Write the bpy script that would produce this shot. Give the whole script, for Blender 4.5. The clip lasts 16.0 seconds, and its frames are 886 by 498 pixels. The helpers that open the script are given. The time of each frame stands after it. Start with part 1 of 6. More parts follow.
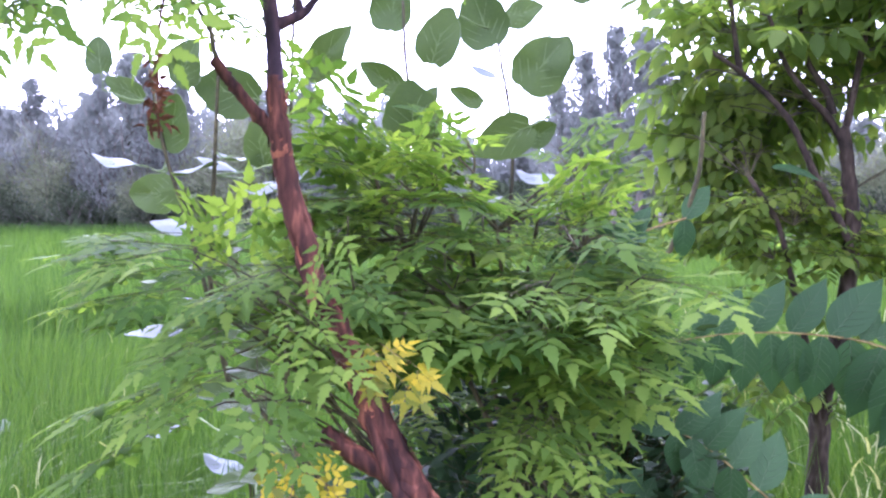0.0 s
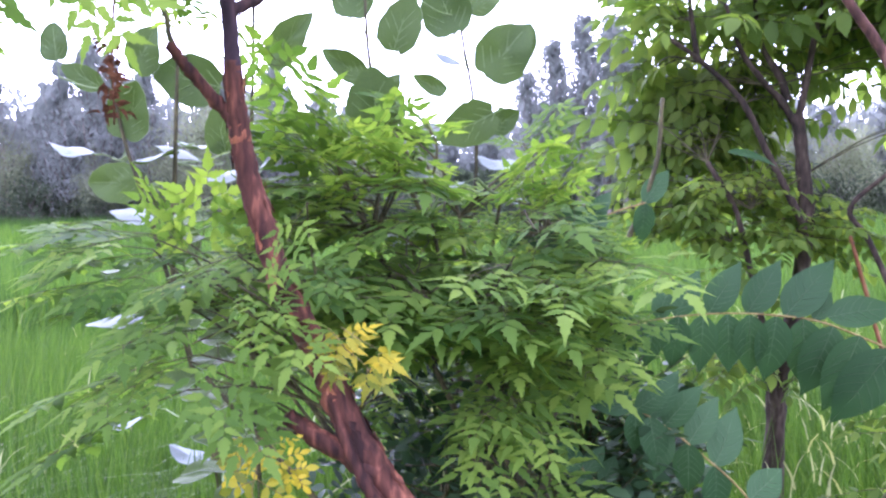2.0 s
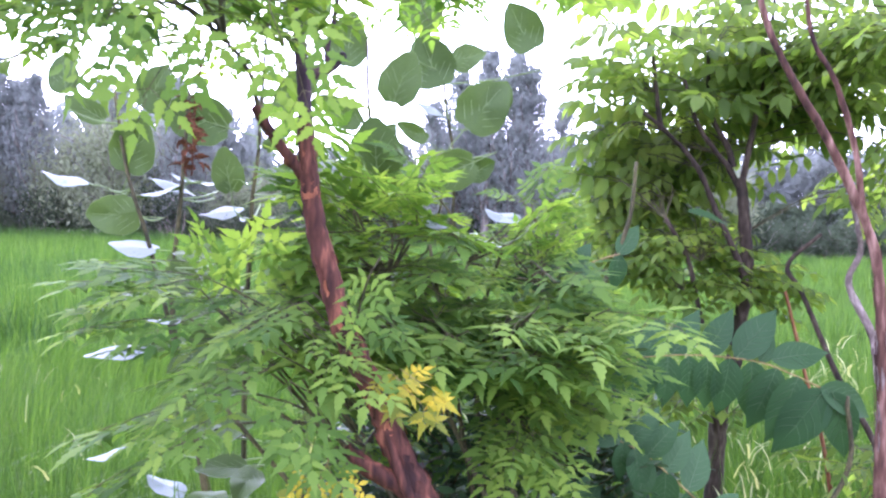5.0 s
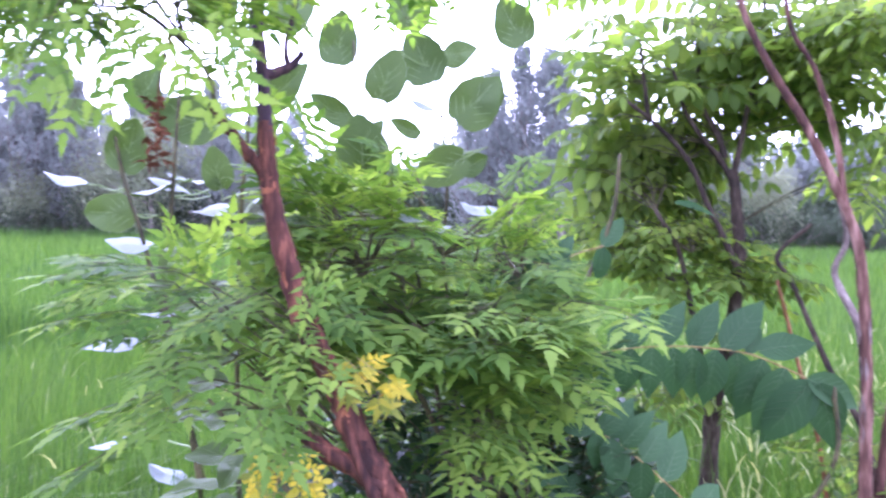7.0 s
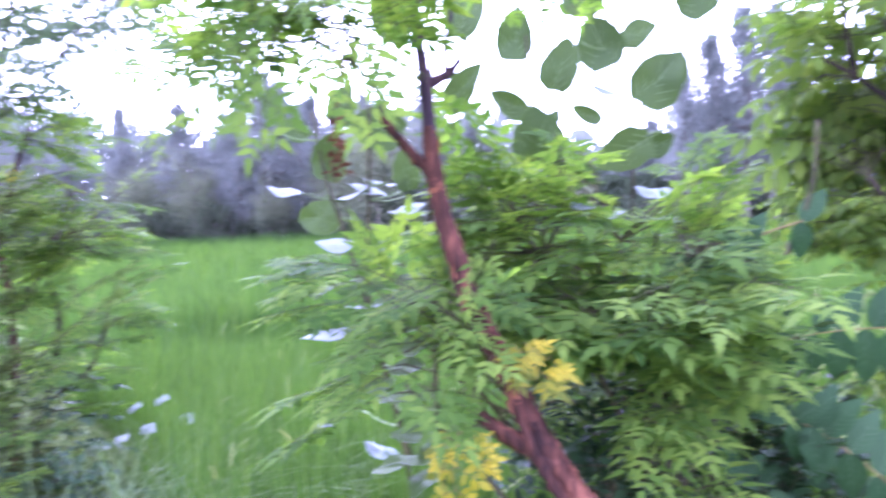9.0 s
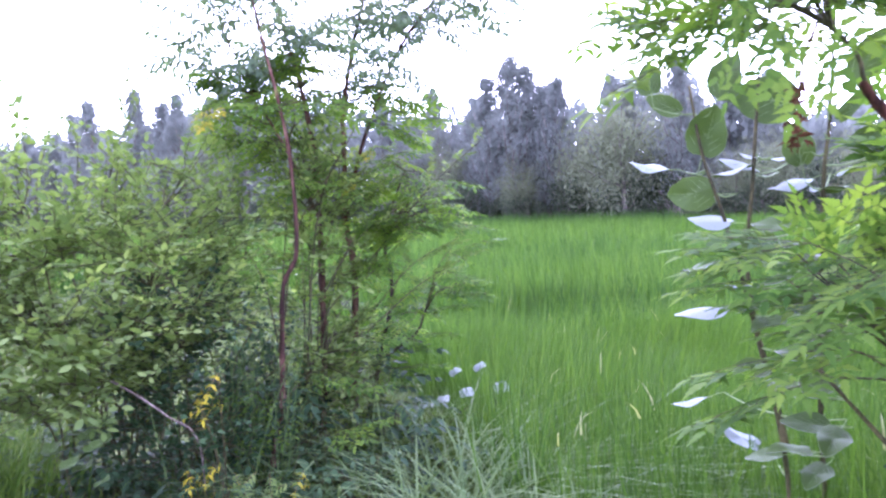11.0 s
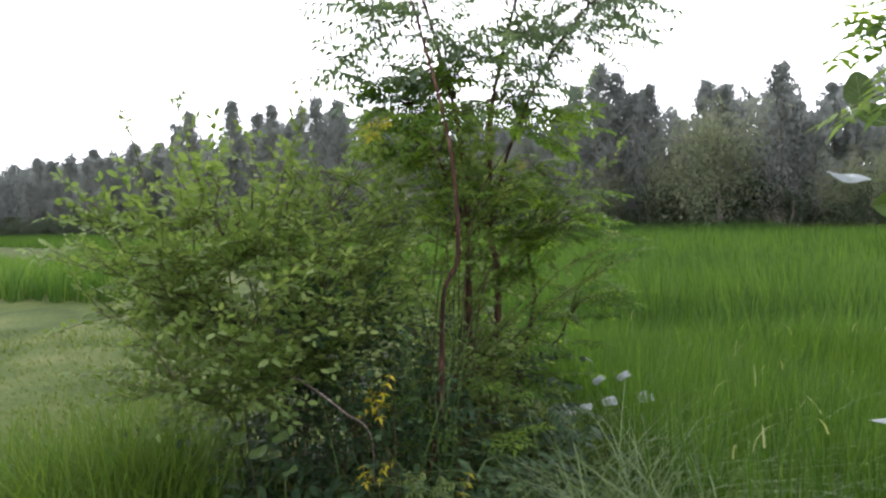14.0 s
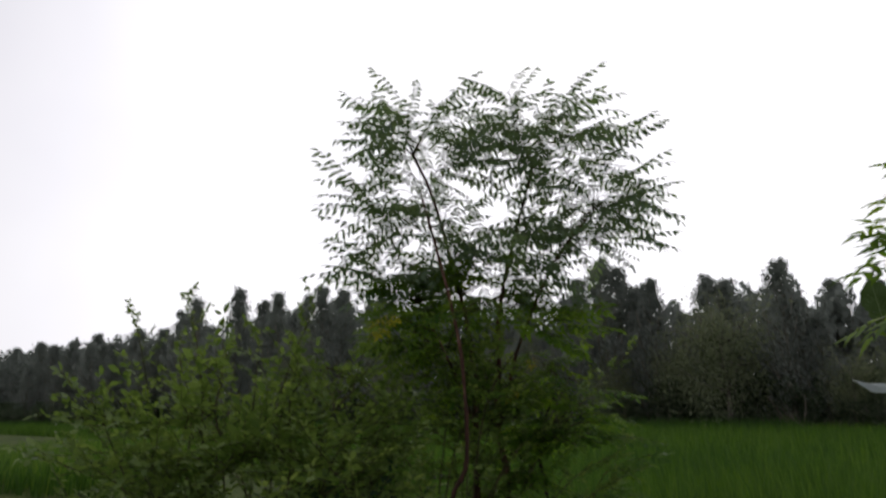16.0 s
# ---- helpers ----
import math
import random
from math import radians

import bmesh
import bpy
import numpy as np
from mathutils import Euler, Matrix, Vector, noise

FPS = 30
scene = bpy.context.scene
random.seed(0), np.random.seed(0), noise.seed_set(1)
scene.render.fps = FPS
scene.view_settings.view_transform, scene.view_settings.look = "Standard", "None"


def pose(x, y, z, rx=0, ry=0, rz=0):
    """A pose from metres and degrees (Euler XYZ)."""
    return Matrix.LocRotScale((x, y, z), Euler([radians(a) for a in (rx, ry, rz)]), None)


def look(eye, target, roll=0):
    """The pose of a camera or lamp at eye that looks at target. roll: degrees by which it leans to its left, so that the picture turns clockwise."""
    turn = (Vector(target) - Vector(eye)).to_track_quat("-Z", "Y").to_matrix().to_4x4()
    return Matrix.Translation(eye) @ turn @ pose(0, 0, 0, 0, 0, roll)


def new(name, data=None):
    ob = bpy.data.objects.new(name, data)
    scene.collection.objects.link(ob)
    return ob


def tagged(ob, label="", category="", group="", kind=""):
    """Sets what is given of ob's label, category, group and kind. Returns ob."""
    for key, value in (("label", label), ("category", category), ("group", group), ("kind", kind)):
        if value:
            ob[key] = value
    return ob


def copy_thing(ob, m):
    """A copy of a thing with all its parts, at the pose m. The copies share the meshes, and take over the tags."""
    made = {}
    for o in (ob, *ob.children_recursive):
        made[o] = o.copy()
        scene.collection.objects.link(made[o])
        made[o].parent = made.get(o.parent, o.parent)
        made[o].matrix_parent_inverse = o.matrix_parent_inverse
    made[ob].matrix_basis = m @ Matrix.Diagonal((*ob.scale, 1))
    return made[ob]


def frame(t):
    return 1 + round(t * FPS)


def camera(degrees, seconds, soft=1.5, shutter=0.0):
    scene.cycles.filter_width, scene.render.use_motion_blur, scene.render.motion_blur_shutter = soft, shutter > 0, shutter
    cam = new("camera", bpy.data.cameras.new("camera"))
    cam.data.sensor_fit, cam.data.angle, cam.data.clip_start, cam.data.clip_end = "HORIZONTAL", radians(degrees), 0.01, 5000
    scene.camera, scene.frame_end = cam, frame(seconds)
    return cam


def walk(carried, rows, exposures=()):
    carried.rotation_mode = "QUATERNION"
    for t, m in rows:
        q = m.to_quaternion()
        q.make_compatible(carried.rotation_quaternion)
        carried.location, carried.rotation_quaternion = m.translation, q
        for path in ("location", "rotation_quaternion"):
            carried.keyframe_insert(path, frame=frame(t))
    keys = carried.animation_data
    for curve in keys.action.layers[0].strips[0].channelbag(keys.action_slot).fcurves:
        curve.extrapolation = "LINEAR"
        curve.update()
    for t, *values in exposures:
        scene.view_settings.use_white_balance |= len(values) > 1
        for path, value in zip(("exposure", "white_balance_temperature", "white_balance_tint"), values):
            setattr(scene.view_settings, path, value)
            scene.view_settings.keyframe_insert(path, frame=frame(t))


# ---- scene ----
cam = camera(63.2, 16.0, 2.4, 0.5)
PATH = [
    (0, (0.286, 0.015, 1.542), (-0.081, 1.978, 1.441), -0.3),
    (0.5, (0.289, 0.021, 1.54), (-0.03, 1.991, 1.422), -0.3),
    (1, (0.304, 0.018, 1.54), (0.056, 1.999, 1.425), -0.8),
    (1.5, (0.319, 0.009, 1.539), (0.105, 1.994, 1.418), -0.7),
    (2, (0.306, 0.005, 1.532), (0.019, 1.98, 1.403), -0.8),
    (2.5, (0.285, 0.021, 1.546), (0.034, 2.001, 1.416), -1.0),
    (3, (0.242, 0.006, 1.571), (0.066, 1.994, 1.447), -0.3),
    (3.5, (0.188, -0.021, 1.581), (0.041, 1.97, 1.471), -0.1),
    (4, (0.111, -0.044, 1.601), (0.063, 1.953, 1.497), 1.4),
    (4.5, (0.053, -0.101, 1.586), (0.056, 1.898, 1.519), 1.9),
    (4.7, (0.043, -0.135, 1.59), (0.047, 1.864, 1.527), 1.7),
    (6.8, (0.193, -0.206, 1.575), (0.04, 1.788, 1.535), 1.6),
    (7, (0.203, -0.192, 1.582), (0.094, 1.804, 1.513), 0.9),
    (7.5, (0.301, -0.202, 1.59), (0.279, 1.797, 1.507), 1.0),
    (8, (0.33, -0.194, 1.577), (0.272, 1.805, 1.515), 0.1),
    (8.5, (0.35, -0.19, 1.574), (0.044, 1.786, 1.506), -1.3),
    (9, (0.321, -0.233, 1.587), (-0.373, 1.64, 1.495), -2.8),
    (9.5, (0.251, -0.257, 1.583), (-0.787, 1.449, 1.465), -3.5),
    (9.7, (0.205, -0.29, 1.585), (-0.904, 1.371, 1.467), -3.2),
    (11.8, (-0.145, -0.577, 1.585), (-1.42, 0.961, 1.483), -1.8),
    (12, (-0.161, -0.61, 1.587), (-1.432, 0.931, 1.493), -1.3),
    (12.5, (-0.202, -0.675, 1.586), (-1.484, 0.854, 1.455), -1.3),
    (13, (-0.247, -0.726, 1.584), (-1.579, 0.76, 1.453), -0.8),
    (13.5, (-0.278, -0.76, 1.587), (-1.66, 0.683, 1.491), -1.9),
    (14, (-0.293, -0.773, 1.596), (-1.716, 0.63, 1.512), -1.6),
    (14.5, (-0.327, -0.743, 1.604), (-1.738, 0.674, 1.553), -0.7),
    (15, (-0.338, -0.741, 1.645), (-1.734, 0.679, 1.84), 0.1),
    (15.5, (-0.363, -0.714, 1.654), (-1.748, 0.694, 1.967), -0.1),
    (16, (-0.354, -0.751, 1.643), (-1.743, 0.62, 2.08), -0.8),
]

# exposure: the clip's camera closes down as it tilts up to the sky
EXPOSURES = [(0.0, 0.75, 5200, 44), (4.5, 0.86, 5250, 39), (7.0, 0.96, 5050, 48), (9.5, 0.99, 4900, 52), (12.0, 0.34, 5400, 34), (13.0, 0.0, 5800, 25), (13.5, -0.26, 6000, 20), (14.0, -0.53, 6200, 16), (14.5, -0.68, 6350, 13), (15.0, -1.2, 6500, 9), (15.5, -2.0, 6500, 9), (16.0, -2.5, 6500, 10)]
walk(cam, [(t, look(eye, target, roll)) for t, eye, target, roll in PATH], EXPOSURES)

# ---- world and light: an overcast evening ----
world = bpy.data.worlds.new("overcast_sky")
scene.world = world
world.use_nodes = True
wn, wl = world.node_tree.nodes, world.node_tree.links
wn.clear()
w_out = wn.new("ShaderNodeOutputWorld")
w_bg = wn.new("ShaderNodeBackground")
w_sky = wn.new("ShaderNodeTexSky")
w_sky.sky_type = "NISHITA"
w_sky.sun_disc = False
w_sky.sun_elevation = radians(38)
w_sky.sun_rotation = radians(-35)
w_sky.dust_density = 3.0
w_map = wn.new("ShaderNodeTexCoord")
w_noise = wn.new("ShaderNodeTexNoise")
w_noise.inputs["Scale"].default_value = 2.2
w_noise.inputs["Detail"].default_value = 4.0
w_cloud = wn.new("ShaderNodeValToRGB")
w_cloud.color_ramp.elements[0].position, w_cloud.color_ramp.elements[0].color = 0.25, (0.86, 0.85, 0.90, 1)
w_cloud.color_ramp.elements[1].position, w_cloud.color_ramp.elements[1].color = 0.7, (1.0, 0.99, 1.0, 1)
w_gain = wn.new("ShaderNodeMix")
w_gain.data_type, w_gain.blend_type = "RGBA", "MULTIPLY"
w_gain.inputs[0].default_value = 1.0
w_gain.inputs[7].default_value = (31.5, 31.3, 32.2, 1)
w_mix = wn.new("ShaderNodeMix")
w_mix.data_type = "RGBA"
w_mix.inputs[0].default_value = 0.9
wl.new(w_map.outputs["Generated"], w_noise.inputs["Vector"])
wl.new(w_noise.outputs["Fac"], w_cloud.inputs["Fac"])
# the cloud is brightest low in the north-west, where the sun stands behind it
w_dot = wn.new("ShaderNodeVectorMath")
w_dot.operation = "DOT_PRODUCT"
w_dot.inputs[1].default_value = Vector((-0.52, 0.83, 0.2)).normalized()
w_glow = wn.new("ShaderNodeMapRange")
w_glow.interpolation_type = "SMOOTHSTEP"
w_glow.inputs["From Min"].default_value, w_glow.inputs["From Max"].default_value = 0.35, 1.0
w_glow.inputs["To Min"].default_value, w_glow.inputs["To Max"].default_value = 0.85, 2.1
w_lift = wn.new("ShaderNodeVectorMath")
w_lift.operation = "SCALE"
wl.new(w_map.outputs["Generated"], w_dot.inputs[0])
wl.new(w_dot.outputs["Value"], w_glow.inputs["Value"])
wl.new(w_glow.outputs["Result"], w_lift.inputs["Scale"])
wl.new(w_cloud.outputs["Color"], w_lift.inputs[0])
wl.new(w_lift.outputs["Vector"], w_gain.inputs[6])
wl.new(w_sky.outputs["Color"], w_mix.inputs[6])
wl.new(w_gain.outputs[2], w_mix.inputs[7])
wl.new(w_mix.outputs[2], w_bg.inputs["Color"])
w_bg.inputs["Strength"].default_value = 0.12
wl.new(w_bg.outputs["Background"], w_out.inputs["Surface"])

sun = new("sun", bpy.data.lights.new("sun", "SUN"))
sun.data.energy, sun.data.angle, sun.data.color = 1.0, radians(25), (1.0, 0.95, 0.88)
sun.matrix_world = look((0, 0, 10), (3.5, -5.0, 5.2))


# ---- materials ----
def material(name):
    m = bpy.data.materials.new(name)
    m.use_nodes = True
    nt = m.node_tree
    nt.nodes.clear()
    out = nt.nodes.new("ShaderNodeOutputMaterial")
    return m, nt, out


def ramp_node(nt, stops):
    r = nt.nodes.new("ShaderNodeValToRGB")
    e = r.color_ramp.elements
    while len(e) < len(stops):
        e.new(0.5)
    for k, (p, c) in zip(e, stops):
        k.position, k.color = p, (*c, 1)
    return r


def leaf_material(name, dark, mid, light, rough=0.5, glow=0.35, mottle=60.0, sheen=0.4, spread=0.6, through_tint=(1.5, 1.45, 0.7, 1)):
    """Foliage: colour varied leaf by leaf and plant piece by plant piece, light passing through the blade."""
    m, nt, out = material(name)
    n, l = nt.nodes, nt.links
    info, geo = n.new("ShaderNodeObjectInfo"), n.new("ShaderNodeNewGeometry")
    tex = n.new("ShaderNodeTexNoise")
    tex.inputs["Scale"].default_value, tex.inputs["Detail"].default_value = mottle, 3.0
    coord = n.new("ShaderNodeTexCoord")
    l.new(coord.outputs["Object"], tex.inputs["Vector"])
    a = n.new("ShaderNodeMath"); a.operation = "MULTIPLY"; a.inputs[1].default_value = 0.5 * spread
    b = n.new("ShaderNodeMath"); b.operation = "MULTIPLY_ADD"; b.inputs[1].default_value = 0.5 * spread
    c = n.new("ShaderNodeMath"); c.operation = "MULTIPLY_ADD"; c.inputs[1].default_value = 1.0 - spread
    l.new(info.outputs["Random"], a.inputs[0])
    l.new(geo.outputs["Random Per Island"], b.inputs[0]); l.new(a.outputs[0], b.inputs[2])
    l.new(tex.outputs["Fac"], c.inputs[0]); l.new(b.outputs[0], c.inputs[2])
    r = ramp_node(nt, [(0.15, dark), (0.5, mid), (0.9, light)])
    l.new(c.outputs[0], r.inputs["Fac"])
    p = n.new("ShaderNodeBsdfPrincipled")
    p.inputs["Roughness"].default_value = rough
    p.inputs["Specular IOR Level"].default_value = sheen
    l.new(r.outputs["Color"], p.inputs["Base Color"])
    bump = n.new("ShaderNodeBump")
    bump.inputs["Strength"].default_value, bump.inputs["Distance"].default_value = 0.25, 0.002
    l.new(tex.outputs["Fac"], bump.inputs["Height"]); l.new(bump.outputs["Normal"], p.inputs["Normal"])
    t = n.new("ShaderNodeBsdfTranslucent")
    warm = n.new("ShaderNodeMix"); warm.data_type, warm.blend_type = "RGBA", "MULTIPLY"
    warm.inputs[0].default_value = 1.0
    warm.inputs[7].default_value = through_tint
    l.new(r.outputs["Color"], warm.inputs[6]); l.new(warm.outputs[2], t.inputs["Color"])
    mix = n.new("ShaderNodeMixShader"); mix.inputs[0].default_value = glow
    l.new(p.outputs[0], mix.inputs[1]); l.new(t.outputs[0], mix.inputs[2]); l.new(mix.outputs[0], out.inputs["Surface"])
    return m


def bark_material(name, dark, mid, light, scale=28.0, stretch=0.25, rough=0.85, depth=0.004):
    m, nt, out = material(name)
    n, l = nt.nodes, nt.links
    coord, mp = n.new("ShaderNodeTexCoord"), n.new("ShaderNodeMapping")
    mp.inputs["Scale"].default_value = (1, 1, stretch)
    l.new(coord.outputs["Object"], mp.inputs["Vector"])
    fine, coarse = n.new("ShaderNodeTexNoise"), n.new("ShaderNodeTexNoise")
    fine.inputs["Scale"].default_value, fine.inputs["Detail"].default_value = scale * 3, 6.0
    coarse.inputs["Scale"].default_value, coarse.inputs["Detail"].default_value = scale * 0.5, 3.0
    l.new(mp.outputs[0], fine.inputs["Vector"]); l.new(mp.outputs[0], coarse.inputs["Vector"])
    add = n.new("ShaderNodeMix"); add.data_type = "FLOAT"; add.inputs[0].default_value = 0.5
    l.new(fine.outputs["Fac"], add.inputs[2]); l.new(coarse.outputs["Fac"], add.inputs[3])
    r = ramp_node(nt, [(0.40, dark), (0.52, mid), (0.64, light)])
    l.new(add.outputs[0], r.inputs["Fac"])
    p = n.new("ShaderNodeBsdfPrincipled")
    p.inputs["Roughness"].default_value, p.inputs["Specular IOR Level"].default_value = rough, 0.2
    l.new(r.outputs["Color"], p.inputs["Base Color"])
    bump = n.new("ShaderNodeBump")
    bump.inputs["Strength"].default_value, bump.inputs["Distance"].default_value = 0.8, depth
    l.new(add.outputs[0], bump.inputs["Height"]); l.new(bump.outputs["Normal"], p.inputs["Normal"])
    l.new(p.outputs[0], out.inputs["Surface"])
    return m


def ground_material():
    m, nt, out = material("mown_grass_and_soil")
    n, l = nt.nodes, nt.links
    coord = n.new("ShaderNodeTexCoord")
    big, small = n.new("ShaderNodeTexNoise"), n.new("ShaderNodeTexNoise")
    big.inputs["Scale"].default_value, big.inputs["Detail"].default_value = 0.7, 5.0
    small.inputs["Scale"].default_value, small.inputs["Detail"].default_value = 14.0, 6.0
    l.new(coord.outputs["Object"], big.inputs["Vector"]); l.new(coord.outputs["Object"], small.inputs["Vector"])
    add = n.new("ShaderNodeMix"); add.data_type = "FLOAT"; add.inputs[0].default_value = 0.45
    l.new(big.outputs["Fac"], add.inputs[2]); l.new(small.outputs["Fac"], add.inputs[3])
    r = ramp_node(nt, [(0.35, (0.022, 0.04, 0.009)), (0.5, (0.058, 0.086, 0.019)), (0.65, (0.122, 0.135, 0.05))])
    l.new(add.outputs[0], r.inputs["Fac"])
    p = n.new("ShaderNodeBsdfPrincipled"); p.inputs["Roughness"].default_value, p.inputs["Specular IOR Level"].default_value = 0.95, 0.1
    l.new(r.outputs["Color"], p.inputs["Base Color"])
    bump = n.new("ShaderNodeBump"); bump.inputs["Distance"].default_value = 0.03
    l.new(small.outputs["Fac"], bump.inputs["Height"]); l.new(bump.outputs["Normal"], p.inputs["Normal"])
    l.new(p.outputs[0], out.inputs["Surface"])
    return m


GROUND = ground_material()
RICE = leaf_material("rice_blade", (0.024, 0.064, 0.009), (0.076, 0.158, 0.022), (0.205, 0.31, 0.058), 0.6, 0.38, 2.2, 0.2, 0.74)
RICE_DARK = leaf_material("dark_band_rice_blade", (0.015, 0.05, 0.008), (0.045, 0.11, 0.018), (0.12, 0.21, 0.045), 0.6, 0.34, 2.2, 0.2, 0.72)
PANICLE = leaf_material("rice_ear", (0.26, 0.31, 0.13), (0.34, 0.37, 0.18), (0.45, 0.44, 0.25), 0.7, 0.3, 20.0, 0.2)
GRASS = leaf_material("wild_grass_blade", (0.025, 0.058, 0.01), (0.062, 0.118, 0.02), (0.16, 0.215, 0.05), 0.6, 0.35, 6.0, 0.2, 0.75)
LIGHT_GRASS = leaf_material("yellow_green_grass", (0.03, 0.072, 0.01), (0.066, 0.132, 0.019), (0.15, 0.225, 0.044), 0.6, 0.4, 6.0, 0.2, 0.8)
RANK = leaf_material("rank_field_edge_grass", (0.035, 0.08, 0.02), (0.065, 0.13, 0.032), (0.12, 0.19, 0.055), 0.7, 0.35, 1.0, 0.15, 0.6)
LONG_GRASS = leaf_material("pale_long_grass", (0.06, 0.115, 0.035), (0.1, 0.165, 0.055), (0.19, 0.25, 0.1), 0.6, 0.35, 6.0, 0.25, 0.75)
SHORT_GRASS = leaf_material("trodden_grass", (0.045, 0.082, 0.012), (0.085, 0.13, 0.022), (0.17, 0.2, 0.055), 0.7, 0.3, 3.0, 0.15, 0.75)
MELIA = leaf_material("chinaberry_leaf", (0.055, 0.12, 0.024), (0.12, 0.215, 0.037), (0.235, 0.345, 0.056), 0.6, 0.52, 30.0, 0.12, 0.85)
YELLOW = leaf_material("yellowed_leaf", (0.14, 0.18, 0.013), (0.37, 0.345, 0.015), (0.6, 0.48, 0.021), 0.5, 0.4, 40.0, 0.3, 0.85, (1.2, 1.1, 0.4, 1))
ASH = leaf_material("mid_green_pinnate_leaf", (0.096, 0.168, 0.034), (0.158, 0.248, 0.048), (0.25, 0.33, 0.066), 0.55, 0.68, 40.0, 0.2, 0.8, (1.35, 1.3, 0.65, 1))
ASPEN_TOP = leaf_material("poplar_leaf_upper", (0.066, 0.112, 0.035), (0.094, 0.152, 0.047), (0.125, 0.19, 0.057), 0.5, 0.45, 25.0, 0.2, 0.5)
ASPEN_UNDER = leaf_material("poplar_leaf_white_underside", (0.24, 0.29, 0.29), (0.33, 0.38, 0.38), (0.45, 0.5, 0.5), 0.65, 0.3, 25.0, 0.3, 0.5)
ASPEN_VEIN = leaf_material("poplar_leaf_vein", (0.16, 0.24, 0.09), (0.2, 0.29, 0.11), (0.24, 0.33, 0.13), 0.5, 0.2, 25.0, 0.3, 0.4)
WALNUT = leaf_material("dark_broad_leaf", (0.022, 0.062, 0.022), (0.034, 0.085, 0.028), (0.055, 0.115, 0.04), 0.55, 0.2, 20.0, 0.2, 0.6)
WALNUT_VEIN = leaf_material("dark_broad_leaf_vein", (0.06, 0.11, 0.05), (0.075, 0.13, 0.06), (0.09, 0.15, 0.07), 0.55, 0.2, 20.0, 0.2, 0.5)
BRIAR = leaf_material("small_oval_leaf", (0.095, 0.155, 0.042), (0.165, 0.24, 0.068), (0.265, 0.345, 0.11), 0.55, 0.48, 40.0, 0.25, 0.85, (1.4, 1.4, 0.8, 1))
# dark green weed leaf, darkened further for the shade inside the bushes
WEED = leaf_material("shade_darkened_weed_leaf", (0.018, 0.042, 0.018), (0.03, 0.066, 0.027), (0.058, 0.108, 0.042), 0.55, 0.2, 40.0, 0.2, 0.8)
MELIA_HIGH = leaf_material("blue_green_pinnate_leaf", (0.1, 0.155, 0.11), (0.145, 0.215, 0.145), (0.21, 0.285, 0.18), 0.45, 0.52, 40.0, 0.5, 0.8)
# grey-green poplar leaf, its colour paled further to stand in for distance haze
POPLAR_HAZED = leaf_material("hazed_poplar_leaf", (0.178, 0.2, 0.188), (0.238, 0.264, 0.244), (0.298, 0.325, 0.292), 0.9, 0.5, 1.5, 0.1, 0.4, (1.15, 1.15, 1.08, 1))
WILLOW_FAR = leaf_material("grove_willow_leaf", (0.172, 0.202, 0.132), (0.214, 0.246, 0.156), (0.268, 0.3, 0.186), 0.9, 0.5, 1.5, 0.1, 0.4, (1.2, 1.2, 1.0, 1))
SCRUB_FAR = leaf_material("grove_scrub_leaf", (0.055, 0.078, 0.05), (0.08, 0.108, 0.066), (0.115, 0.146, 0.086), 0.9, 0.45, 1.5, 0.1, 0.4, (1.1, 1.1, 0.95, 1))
RED_BARK = bark_material("reddish_bark", (0.022, 0.01, 0.008), (0.085, 0.033, 0.021), (0.25, 0.098, 0.055), 26.0, 0.14, 0.8, 0.007)
DARK_BARK = bark_material("dark_grey_bark", (0.02, 0.016, 0.012), (0.05, 0.037, 0.026), (0.1, 0.08, 0.056), 26.0, 0.3)
ORANGE_BARK = bark_material("fresh_orange_bark", (0.1, 0.035, 0.018), (0.24, 0.09, 0.042), (0.4, 0.18, 0.09), 34.0, 0.2, 0.75, 0.003)
PLUM_BARK = bark_material("plum_brown_bark", (0.016, 0.01, 0.014), (0.04, 0.024, 0.03), (0.11, 0.06, 0.06), 26.0, 0.2, 0.7, 0.004)
PURPLE_BARK = bark_material("purple_brown_bark", (0.028, 0.015, 0.012), (0.1, 0.05, 0.035), (0.28, 0.17, 0.13), 20.0, 0.2)
GREY_BARK = bark_material("pale_poplar_bark", (0.08, 0.07, 0.06), (0.2, 0.18, 0.15), (0.4, 0.37, 0.32), 3.0, 0.3, 0.9, 0.02)
TWIG = bark_material("green_brown_twig", (0.03, 0.03, 0.014), (0.07, 0.065, 0.028), (0.13, 0.115, 0.05), 60.0, 0.3, 0.7, 0.001)
ORANGE_TWIG = bark_material("orange_shoot_bark", (0.12, 0.05, 0.02), (0.2, 0.085, 0.035), (0.28, 0.13, 0.06), 40.0, 0.3, 0.7, 0.001)
TAN_TWIG = bark_material("tan_leaf_stalk", (0.14, 0.1, 0.035), (0.22, 0.17, 0.06), (0.3, 0.25, 0.1), 60.0, 0.3, 0.7, 0.0005)
DRY = bark_material("dry_flower_husk", (0.07, 0.03, 0.015), (0.15, 0.06, 0.03), (0.27, 0.12, 0.06), 60.0, 1.0, 0.9, 0.002)
DEAD_WOOD = bark_material("bleached_dead_wood", (0.09, 0.07, 0.06), (0.18, 0.145, 0.125), (0.34, 0.29, 0.26), 40.0, 0.3, 0.9, 0.001)


